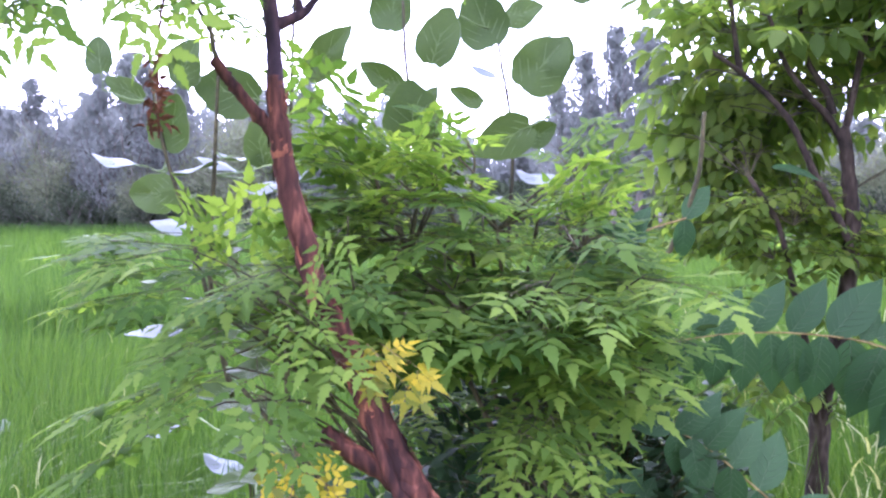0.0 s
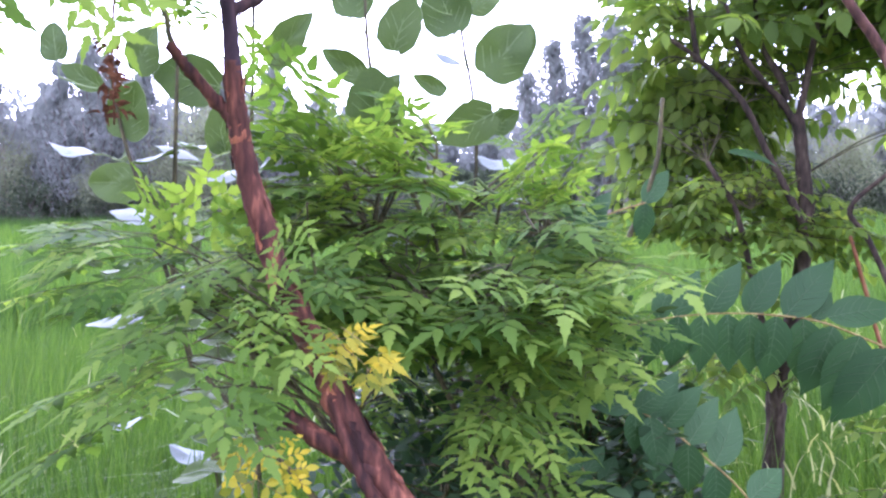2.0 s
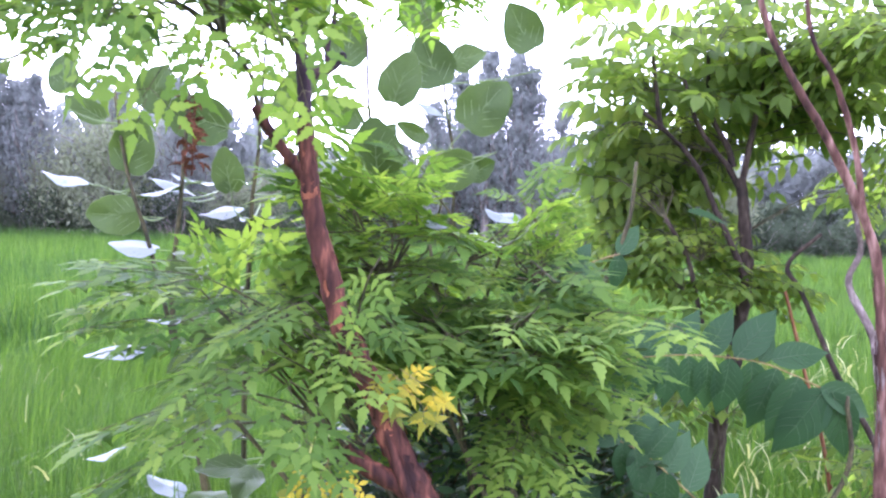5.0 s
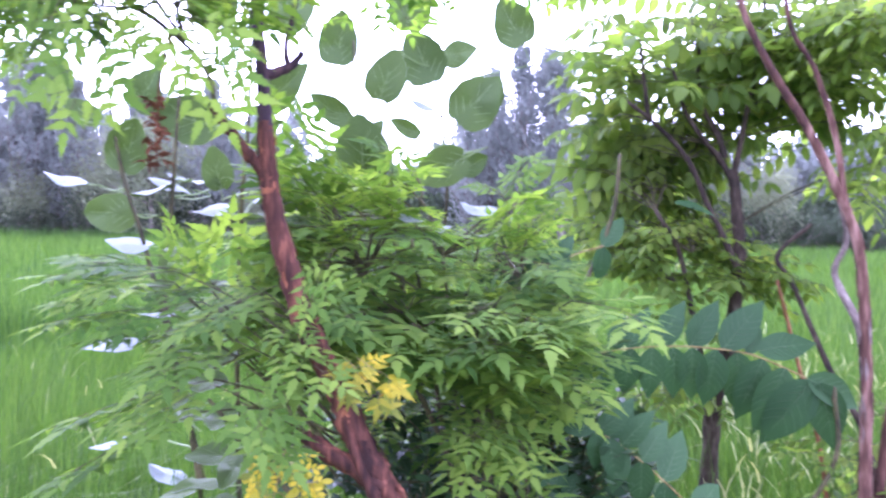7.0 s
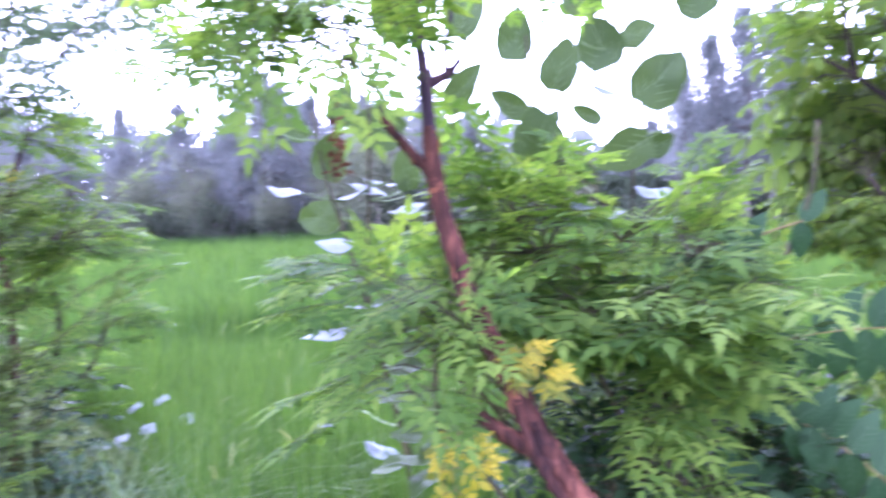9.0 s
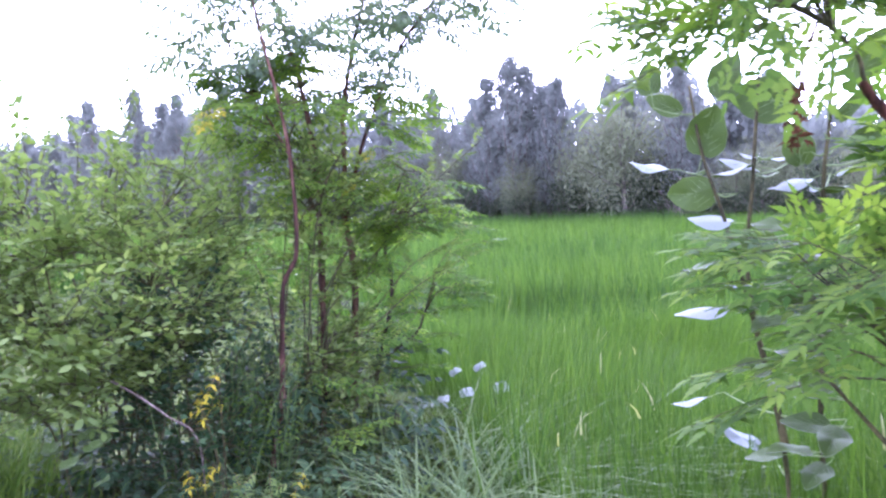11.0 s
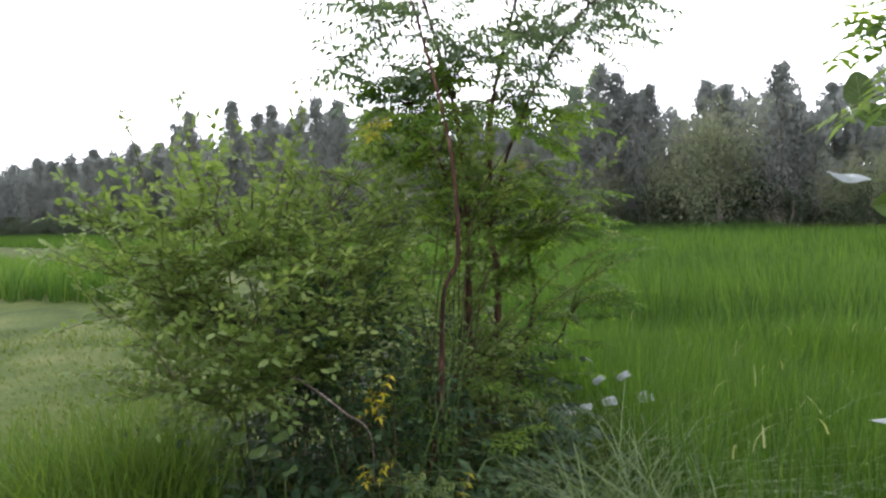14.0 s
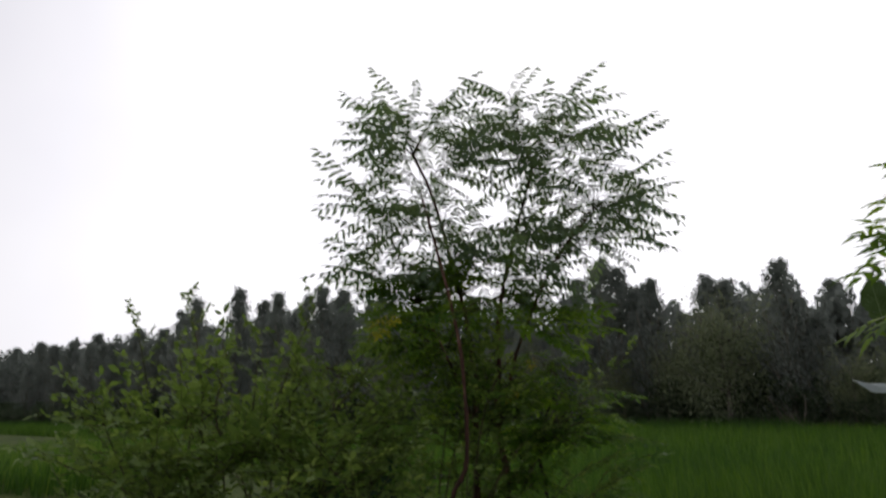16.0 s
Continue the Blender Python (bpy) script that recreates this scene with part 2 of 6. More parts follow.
# ---- geometry tools ----
class Geo:
    """Collects vertices and faces, then makes one mesh."""

    def __init__(self):
        self.v, self.f, self.m, self.n = [], {3: [], 4: []}, {3: [], 4: []}, 0

    def add(self, verts, faces, mat=0):
        verts = np.asarray(verts, dtype=np.float32).reshape(-1, 3)
        for size in (3, 4):
            fs = [f for f in faces if len(f) == size]
            if fs:
                self.f[size].append(np.asarray(fs, dtype=np.int32) + self.n)
                self.m[size].append(np.full(len(fs), mat, dtype=np.int32))
        self.v.append(verts)
        self.n += len(verts)

    def add_arrays(self, verts, tris=None, quads=None, mat=0):
        for size, fs in ((3, tris), (4, quads)):
            if fs is not None and len(fs):
                self.f[size].append(np.asarray(fs, dtype=np.int32) + self.n)
                self.m[size].append(np.full(len(fs), mat, dtype=np.int32))
        self.v.append(np.asarray(verts, dtype=np.float32).reshape(-1, 3))
        self.n += len(self.v[-1])

    def join(self, other, m):
        """Another Geo, moved by the matrix m."""
        a = np.array(m)
        verts = np.concatenate(other.v) @ a[:3, :3].T + a[:3, 3]
        for size in (3, 4):
            for fs, ms in zip(other.f[size], other.m[size]):
                self.f[size].append(fs + self.n)
                self.m[size].append(ms)
        self.v.append(verts.astype(np.float32))
        self.n += len(verts)

    def mesh(self, name, materials, smooth=True):
        me = bpy.data.meshes.new(name)
        v = np.concatenate(self.v)
        loops, starts, mats, at = [], [], [], 0
        for size in (3, 4):
            if self.f[size]:
                f = np.concatenate(self.f[size])
                loops.append(f.ravel())
                starts.append(at + np.arange(len(f)) * size)
                mats.append(np.concatenate(self.m[size]))
                at += f.size
        loops, starts, mats = np.concatenate(loops), np.concatenate(starts), np.concatenate(mats)
        me.vertices.add(len(v))
        me.vertices.foreach_set("co", v.ravel())
        me.loops.add(len(loops))
        me.loops.foreach_set("vertex_index", loops.astype(np.int32))
        me.polygons.add(len(starts))
        me.polygons.foreach_set("loop_start", starts.astype(np.int32))
        me.polygons.foreach_set("material_index", mats.astype(np.int32))
        me.polygons.foreach_set("use_smooth", np.full(len(starts), smooth))
        for mat in materials if isinstance(materials, (list, tuple)) else [materials]:
            me.materials.append(mat)
        me.update(calc_edges=True)
        me.validate()
        return me


def thing(name, base, label, category, group="", kind=""):
    ob = new(name)
    ob.empty_display_size = 0.1
    ob.location = base
    return tagged(ob, label, category, group, kind)


def part(name, mesh, parent, m=None, label="", kind=""):
    """One mesh object under a thing or a part; m is its pose in the world's axes, seen from the thing's base."""
    ob = new(name, mesh)
    ob.parent = parent
    if m is not None:
        ob.matrix_basis = m
    return tagged(ob, label, kind=kind)


def smooth_line(pts, step=6):
    """A Catmull-Rom curve through the points."""
    p = np.array(pts, dtype=float)
    p = np.vstack([2 * p[0] - p[1], p, 2 * p[-1] - p[-2]])
    out = []
    for i in range(1, len(p) - 2):
        for k in range(step):
            t = k / step
            out.append(0.5 * (2 * p[i] + (p[i + 1] - p[i - 1]) * t + (2 * p[i - 1] - 5 * p[i] + 4 * p[i + 1] - p[i + 2]) * t * t
                              + (3 * p[i] - p[i - 1] - 3 * p[i + 1] + p[i + 2]) * t ** 3))
    out.append(p[-2])
    return np.array(out)


def tube(geo, pts, r0, r1, sides=10, step=6, rough=0.06, mat=0, rng=None):
    """A tapered, slightly knotted stem along the points."""
    rng = rng or random
    c = smooth_line(pts, step) if step > 1 else np.array(pts, dtype=float)
    n = len(c)
    d = np.gradient(c, axis=0)
    d /= np.linalg.norm(d, axis=1)[:, None] + 1e-9
    ref = np.array((0.3, 1.0, 0.1)) if abs(d[0][1]) < 0.9 else np.array((1.0, 0.1, 0.2))
    verts, faces = [], []
    for i in range(n):
        u = np.cross(d[i], ref); u /= np.linalg.norm(u)
        w = np.cross(d[i], u)
        r = r0 + (r1 - r0) * i / (n - 1)
        r *= 1 + rng.uniform(-rough, rough)
        for k in range(sides):
            a = 2 * math.pi * k / sides
            q = r * (1 + rng.uniform(-rough, rough))
            verts.append(c[i] + q * (math.cos(a) * u + math.sin(a) * w))
    for i in range(n - 1):
        for k in range(sides):
            a, b = i * sides + k, i * sides + (k + 1) % sides
            faces.append((a, b, b + sides, a + sides))
    verts.append(c[-1] + d[-1] * r1 * 0.5)
    for k in range(sides):
        faces.append(((n - 1) * sides + k, (n - 1) * sides + (k + 1) % sides, n * sides))
    geo.add(verts, faces, mat)
    return c


def blade_leaf(geo, m, length, widths, fold=0.25, droop=0.3, mat=0):
    """A leaf along +y with a folded midrib; widths: pairs of place along it and half width, as shares of its length."""
    us = [u for u, _ in widths]
    spine, left, right = [], [], []
    for u, w in widths:
        z = -droop * length * u * u
        spine.append((0, u * length, z))
        left.append((-w * length, u * length, z + fold * w * length))
        right.append((w * length, u * length, z + fold * w * length))
    k = len(us)
    verts = np.array(spine + left + right)
    a = np.array(m)
    faces = []
    for i in range(k - 1):
        for side in (k, 2 * k):
            q = (i, i + 1, side + i + 1, side + i) if side == 2 * k else (i + 1, i, side + i, side + i + 1)
            if widths[i][1] == 0:
                q = tuple(j for j in q if j != side + i)
            if widths[i + 1][1] == 0:
                q = tuple(j for j in q if j != side + i + 1)
            faces.append(q)
    geo.add(verts @ a[:3, :3].T + a[:3, 3], faces, mat)


TOOTHED = [(0.0, 0.02), (0.12, 0.14), (0.22, 0.205), (0.28, 0.13), (0.42, 0.185), (0.48, 0.1), (0.62, 0.12), (0.67, 0.06), (1.0, 0.0)]
LANCE = [(0.0, 0.02), (0.25, 0.17), (0.6, 0.16), (1.0, 0.0)]
OVAL = [(0.0, 0.03), (0.3, 0.23), (0.65, 0.22), (1.0, 0.0)]
BROAD = [(0.0, 0.03), (0.07, 0.13), (0.18, 0.215), (0.34, 0.255), (0.5, 0.245), (0.66, 0.19), (0.8, 0.115), (0.9, 0.05), (1.0, 0.0)]


def turn(z=0, x=0, y=0):
    return Euler((radians(x), radians(y), radians(z)), "XYZ").to_matrix().to_4x4()


def bipinnate(seed, length=0.3, pairs=4, leaflet=0.05, droop=0.25, shape=TOOTHED, wild=1.0):
    """A chinaberry leaf: a stalk with side stalks, each with toothed leaflets."""
    rng = random.Random(seed)
    g = Geo()
    line = [(rng.uniform(-0.01, 0.01), length * u, -droop * length * u * u) for u in (0, 0.25, 0.5, 0.75, 1.0)]
    tube(g, line, 0.0018, 0.0008, 3, 1, 0, 1, rng)
    spots = []
    for k in range(pairs):
        u = 0.3 + 0.62 * k / (pairs - 1)
        for s in (-1, 1):
            spots.append((u, s * rng.uniform(52, 68), length * rng.uniform(0.36, 0.46) * (1.15 - 0.55 * u)))
    spots.append((1.0, rng.uniform(-8, 8), length * 0.28))
    for u, ang, ln in spots:
        base = Matrix.Translation((0, length * u, -droop * length * u * u)) @ turn(-ang, -math.degrees(math.atan(2 * droop * u)) * 0.7 + rng.uniform(-8, 4), rng.uniform(-8, 8))
        tube(g, [np.array(base @ Vector((0, ln * q, -0.12 * ln * q * q))) for q in (0, 0.5, 1)], 0.001, 0.0006, 3, 1, 0, 1, rng)
        for q, a2 in ((0.35, -64), (0.4, 64), (0.7, -55), (0.74, 55), (1.0, 0)):
            size = leaflet * rng.uniform(0.8, 1.15) * (1.0 if a2 else 1.25)
            m = base @ Matrix.Translation((0, ln * q, -0.12 * ln * q * q)) @ turn(-a2 + rng.uniform(-9, 9), wild * rng.uniform(-14, 4), wild * rng.uniform(-9, 9))
            blade_leaf(g, m, size, shape, rng.uniform(-0.05, 0.2), rng.uniform(0.0, 0.25))
    return g


def pinnate(seed, length=0.4, pairs=8, leaflet=0.06, shape=LANCE, droop=0.3, hang=20):
    """A feather leaf: one stalk with leaflets in pairs."""
    rng = random.Random(seed)
    g = Geo()
    tube(g, [(0, length * u, -droop * length * u * u) for u in (0, 0.25, 0.5, 0.75, 1.0)], 0.002, 0.0009, 3, 1, 0, 1, rng)
    for k in range(pairs):
        u = 0.16 + 0.8 * k / (pairs - 1)
        for s in (-1, 1):
            size = leaflet * rng.uniform(0.8, 1.12) * (1.05 - 0.35 * abs(u - 0.5))
            m = Matrix.Translation((0, length * u, -droop * length * u * u)) @ turn(-s * rng.uniform(55, 78), -hang + rng.uniform(-16, 16), rng.uniform(-16, 16))
            blade_leaf(g, m, size, shape, rng.uniform(0.05, 0.3), rng.uniform(0.1, 0.4))
    m = Matrix.Translation((0, length, -droop * length)) @ turn(rng.uniform(-10, 10), -30)
    blade_leaf(g, m, leaflet, shape, 0.2, 0.3)
    return g


def spray(seed, length=0.3, count=16, leaflet=0.024):
    """A thin twig with small oval leaves in tufts."""
    rng = random.Random(seed)
    g = Geo()
    bow = rng.uniform(-0.15, 0.25)
    tube(g, [(rng.uniform(-0.012, 0.012), length * u, bow * length * u * (1 - u)) for u in (0, 0.25, 0.5, 0.75, 1.0)], 0.0028, 0.001, 3, 1, 0, 1, rng)
    for k in range(count):
        u = 0.1 + 0.9 * k / (count - 1)
        for _ in range(3):
            m = Matrix.Translation((0, length * u, bow * length * u * (1 - u))) @ turn(rng.uniform(-170, 170), rng.uniform(-25, 50), rng.uniform(-40, 40))
            m = m @ Matrix.Translation((0, 0.008, 0))
            blade_leaf(g, m, leaflet * rng.uniform(0.7, 1.35), OVAL, rng.uniform(0, 0.3), rng.uniform(0, 0.3))
    return g


def aim(place, way, up=(0, 0, 1), spin=0.0, scale=1.0):
    """The pose that lays a leaf's +y along way with its face towards up."""
    y = Vector(way).normalized()
    x = y.cross(Vector(up))
    if x.length < 1e-4:
        x = y.cross(Vector((1, 0, 0)))
    x.normalize()
    z = x.cross(y)
    m = Matrix((x, y, z)).transposed().to_4x4()
    return Matrix.Translation(place) @ m @ turn(0, 0, spin) @ Matrix.Scale(scale, 4)


# ---- ground and fields ----
def ground_height(x, y):
    """A low bund between the track and the paddy."""
    edge = bund_line(x)
    return 0.10 * np.exp(-((y - edge + 0.6) / 0.8) ** 2)


def bund_line(x):
    """The near edge of the paddy: y for each x."""
    x = np.asarray(x, dtype=float)
    return np.interp(x, [-40, -18, -8, -3.0, -2.2, -1.4, 0.5, 3.0, 12.0], [17.5, 9.5, 6.2, 3.3, 2.5, 1.75, 1.75, 2.3, 4.5])


def build_ground():
    near = np.concatenate([np.linspace(-1500, -40, 12), np.linspace(-30, 14, 111), np.linspace(30, 1500, 12)])
    deep = np.concatenate([np.linspace(-1500, -30, 10), np.linspace(-8, 22, 76), np.linspace(40, 1500, 12)])
    gx, gy = np.meshgrid(near, deep)
    wob = 0.015 * np.sin(gx * 2.3 + np.sin(gy * 1.7)) + 0.012 * np.sin(gy * 3.1 + gx)
    gz = ground_height(gx, gy) + np.where(np.abs(gx) < 30, wob, 0)
    v = np.stack([gx, gy, gz], -1).reshape(-1, 3)
    w, h = len(near), len(deep)
    i, j = np.meshgrid(np.arange(w - 1), np.arange(h - 1))
    a = (j * w + i).ravel()
    g = Geo()
    g.add_arrays(v, None, np.stack([a, a + 1, a + w + 1, a + w], -1))
    tagged(new("ground", g.mesh("ground", GROUND)), "flat grassy ground with worn pale soil patches", "ground", kind="structure")


def blades(geo, base, height, width, lean, arch, rng, segments=3, mat=0, sway=False, toward=None):
    """Grass blades as tapered, arching strips; arrays, one entry a blade."""
    n = len(base)
    az = rng.uniform(0, 2 * np.pi, n)
    if sway:
        drift = 2.0 + 1.2 * np.sin(base[:, 0] * 0.8) + 1.0 * np.sin(base[:, 1] * 1.1 + base[:, 0] * 0.4)
        az = np.where(rng.random(n) < 0.5, drift + rng.normal(0, 0.5, n), az)
    if toward is not None:
        az = toward + rng.normal(0, 0.75, n)
    d = np.stack([np.cos(az), np.sin(az), np.zeros(n)], -1)
    side = np.stack([-np.sin(az + rng.uniform(-1, 1, n)), np.cos(az + rng.uniform(-1, 1, n)), np.zeros(n)], -1)
    rows = []
    for k in range(segments):
        u = k / segments
        c = base + d * ((lean * u + arch * u * u) * height)[:, None]
        c[:, 2] += height * (u - 0.45 * arch * u ** 3)
        w = (width * (1 - 0.75 * u * u))[:, None] * 0.5
        rows += [c - side * w, c + side * w]
    tip = base + d * ((lean + arch) * height)[:, None]
    tip[:, 2] += height * (1 - 0.45 * arch)
    rows.append(tip)
    v = np.stack(rows, 1).reshape(-1, 3)
    per = 2 * segments + 1
    o = np.arange(n) * per
    quads = [np.stack([o + 2 * k, o + 2 * k + 1, o + 2 * k + 3, o + 2 * k + 2], -1) for k in range(segments - 1)]
    tris = np.stack([o + per - 3, o + per - 2, o + per - 1], -1)
    geo.add_arrays(v, tris, np.concatenate(quads) if quads else None, mat)


def hills(rng, x0, x1, y0, y1, cell, keep):
    gx, gy = np.meshgrid(np.arange(x0, x1, cell), np.arange(y0, y1, cell))
    p = np.stack([gx.ravel(), gy.ravel()], -1) + rng.uniform(-0.45, 0.45, (gx.size, 2)) * cell
    return p[keep(p[:, 0], p[:, 1])]


def plot_line(x, y):
    """How far a place lies beyond the seam between two plots."""
    return (y - 6.5 - 1.3 * (x + 4.2) - 0.3 * np.sin(x * 0.7)) / 1.64


def crop_height(x, y):
    """Uneven stand: waves, and low strips where two plots meet."""
    wave = 0.06 * np.sin(x * 0.9 + 1.3 * np.sin(y * 0.5)) + 0.06 * np.sin(y * 1.4 + x * 0.35 + 0.8 * np.sin(x * 0.6)) + 0.04 * np.sin(y * 3.3 + x * 1.9)
    bend = 0.3 * np.sin(x * 0.7)
    off = plot_line(x, y)
    seam = np.exp(-((off + 0.25) / 0.4) ** 2) + 0.8 * np.exp(-((y - 15.5 - 0.25 * x - bend) / 0.9) ** 2)
    return 0.78 + wave + 0.08 * (off > 0) - 0.4 * np.clip(seam, 0, 1)


def rice_zone(geo, rng, pts, per, width, segments, ears=0.0):
    base = np.repeat(pts, per, 0)
    n = len(base)
    spread = rng.normal(0, 0.03 + width, (n, 2))
    b = np.concatenate([base + spread, np.zeros((n, 1))], -1)
    h = crop_height(base[:, 0], base[:, 1]) * rng.uniform(0.74, 1.13, n) * np.repeat(rng.uniform(0.84, 1.12, len(pts)), per)
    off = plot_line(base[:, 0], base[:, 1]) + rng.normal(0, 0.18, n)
    # three bands along the plot seam, darkened by blade colour alone
    dark_band = (np.abs(off + 0.1) < 0.4) | (np.abs(off - 4.6) < 0.5) | (np.abs(off - 9.5) < 0.7)
    for rows, mat in ((~dark_band, 0), (dark_band, 2)):
        k = int(rows.sum())
        if k:
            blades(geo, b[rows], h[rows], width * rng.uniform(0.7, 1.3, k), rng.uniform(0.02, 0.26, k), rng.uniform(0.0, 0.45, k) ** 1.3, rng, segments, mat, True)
    if ears:
        pick = (rng.random(n) < ears * np.where(base[:, 0] > -0.4, 1.0, 0.05))
        eb, m = b[pick].copy(), pick.sum()
        eb[:, 2] += h[pick] * 0.82
        blades(geo, eb, rng.uniform(0.1, 0.17, m), np.full(m, 0.008), rng.uniform(0.1, 0.4, m), rng.uniform(0.4, 1.1, m), rng, 3, 1)


def build_rice():
    rng = np.random.default_rng(4)
    g = Geo()
    inside = lambda x, y: (y > bund_line(x)) & (y < 40)
    r = lambda x, y: np.hypot(x + 0.3, y + 0.3)
    near = hills(rng, -9, 8, 1.5, 8, 0.12, lambda x, y: inside(x, y) & (r(x, y) < 6.5))
    rice_zone(g, rng, near, 25, 0.0072, 3, 0.05)
    mid = hills(rng, -18, 16, 3, 18, 0.21, lambda x, y: inside(x, y) & (r(x, y) >= 6.5) & (r(x, y) < 16))
    rice_zone(g, rng, mid, 14, 0.016, 2)
    far = hills(rng, -150, 45, 8, 40, 0.55, lambda x, y: inside(x, y) & (r(x, y) >= 16) & (y < 40 + 0.14 * np.minimum(x + 20, 0)))
    rice_zone(g, rng, far, 12, 0.05, 1)
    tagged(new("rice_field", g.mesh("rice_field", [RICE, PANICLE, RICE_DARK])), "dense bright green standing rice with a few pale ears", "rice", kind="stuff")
    # the neighbouring plot beyond the track
    g = Geo()
    plot = lambda x, y: (y > 5.0 + 0.65 * (x + 15.7)) & (y < 6.6 - 0.62 * (x + 15.7)) & (x < -15.7)
    pts = hills(rng, -33, -15, -5, 15, 0.38, lambda x, y: plot(x, y) & (y < 13 - 0.1 * x))
    rice_zone(g, rng, pts, 13, 0.032, 2)
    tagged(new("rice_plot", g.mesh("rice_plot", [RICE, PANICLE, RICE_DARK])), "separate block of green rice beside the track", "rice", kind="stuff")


def build_grass():
    rng = np.random.default_rng(9)
    # trodden turf of the track
    g = Geo()
    turf = lambda x, y: (y < bund_line(x) - 0.1) & (np.hypot(x + 0.3, y) < 13)
    p = hills(rng, -14, 2, -2, 7, 0.07, turf)
    p = p[rng.random(len(p)) < np.clip(1.3 - np.hypot(p[:, 0], p[:, 1]) / 12, 0.25, 1)]
    b = np.repeat(p, 2, 0) + rng.normal(0, 0.02, (2 * len(p), 2))
    z = ground_height(b[:, 0], b[:, 1])[:, None]
    n = len(b)
    patch = 0.5 + 0.5 * np.sin(b[:, 0] * 1.1 + 2 * np.sin(b[:, 1] * 0.9))
    blades(g, np.concatenate([b, z], -1), rng.uniform(0.03, 0.11, n) * (0.5 + patch), rng.uniform(0.008, 0.016, n), rng.uniform(0.1, 0.5, n), rng.uniform(0.1, 0.6, n), rng, 2)
    tagged(new("turf", g.mesh("turf", SHORT_GRASS)), "short trodden pale green grass of the track", "grass", kind="stuff")

    def clump(name, label, places, count, height, width, lean, arch, mat, spread, toward=None):
        g = Geo()
        for (cx, cy), k in zip(places, count):
            b = rng.normal(0, spread, (k, 2)) + (cx, cy)
            z = ground_height(b[:, 0], b[:, 1])[:, None] - 0.01
            blades(g, np.concatenate([b, z], -1), rng.uniform(*height, k), rng.uniform(*width, k), rng.uniform(*lean, k), rng.uniform(*arch, k), rng, 5, toward=toward)
        tagged(new(name, g.mesh(name, mat)), label, "grass", kind="stuff")

    clump("tall_grass", "tall upright green grass beside the thicket", [(-3.75, 0.5), (-3.6, 0.2), (-4.0, 0.75), (-4.0, 0.15), (-3.55, 0.6), (-3.95, 0.45)], [600, 500, 500, 500, 350, 400],
          (0.45, 0.92), (0.005, 0.009), (0.02, 0.3), (0.05, 0.6), LIGHT_GRASS, 0.2)
    clump("long_grass", "long pale arching grass on the paddy bank", [(-2.15, 1.75), (-1.8, 1.65), (-1.45, 1.5), (-2.5, 1.95), (-1.15, 1.45), (-2.0, 2.1)], [90, 90, 90, 80, 80, 60],
          (0.4, 0.85), (0.006, 0.011), (0.1, 0.6), (0.5, 1.2), LONG_GRASS, 0.15)
    clump("arching_grass", "flat arching pale grass hanging over the rice", [(-2.0, 1.9), (-1.75, 2.1), (-1.5, 2.2), (-1.25, 2.2)], [80, 80, 70, 60],
          (0.55, 1.0), (0.006, 0.011), (0.4, 0.9), (0.7, 1.3), LONG_GRASS, 0.14, 0.5)
    clump("bank_grass", "rough green grass along the paddy bank", [(-0.6, 1.5), (0.2, 1.55), (0.9, 1.6), (1.5, 1.7), (-2.9, 1.4), (-3.0, 2.3), (-2.7, 2.6), (-2.7, 1.1)], [260, 260, 260, 260, 500, 500, 400, 400],
          (0.25, 0.6), (0.005, 0.009), (0.05, 0.4), (0.1, 0.8), GRASS, 0.25)
    clump("reed_stalk_grass", "thin tall grass stalks among the stems", [(-2.95, 1.45), (-2.75, 1.6), (-3.05, 1.75)], [26, 18, 22],
          (0.9, 1.45), (0.005, 0.009), (0.0, 0.08), (0.0, 0.35), LONG_GRASS, 0.1)
    # a heap of pale dead branches at the foot of the grove
    r = random.Random(17)
    ob = thing("brush_heap", (-16.6, 42.3, 0), "heap of pale dead branches at the field's far edge", "brush")
    for _ in range(16):
        g = Geo()
        a = (r.uniform(-1.0, 1.0), r.uniform(-0.4, 0.4), r.uniform(0.0, 0.4))
        b = (a[0] + r.uniform(-0.9, 0.9), a[1] + r.uniform(-0.4, 0.4), r.uniform(0.9, 2.2))
        tube(g, [a, ((a[0] + b[0]) / 2 + r.uniform(-0.2, 0.2), a[1], b[2] * 0.55), b], 0.05, 0.02, 5, 3, 0.1, 0, r)
        part("branch", g.mesh("branch", DEAD_WOOD), ob)
    # darker, ranker strip before the grove
    g = Geo()
    p = hills(rng, -150, 40, 18, 43, 0.42, lambda x, y: (y > 37.5 + 0.6 * np.sin(x * 0.21) + 0.14 * np.minimum(x + 20, 0)) & (y < 42.0 + 0.14 * np.minimum(x + 20, 0)) & ((x < -15) | (y > 41)))
    b = np.repeat(p, 10, 0) + rng.normal(0, 0.12, (10 * len(p), 2))
    n = len(b)
    blades(g, np.concatenate([b, np.zeros((n, 1))], -1), rng.uniform(0.75, 1.3, n) * np.where(b[:, 0] < -15, 1.0, 0.6), np.full(n, 0.08), rng.uniform(0, 0.3, n), rng.uniform(0, 0.5, n), rng, 1)
    tagged(new("rank_grass", g.mesh("rank_grass", RANK)), "rank green grass strip before the grove", "grass", kind="stuff")


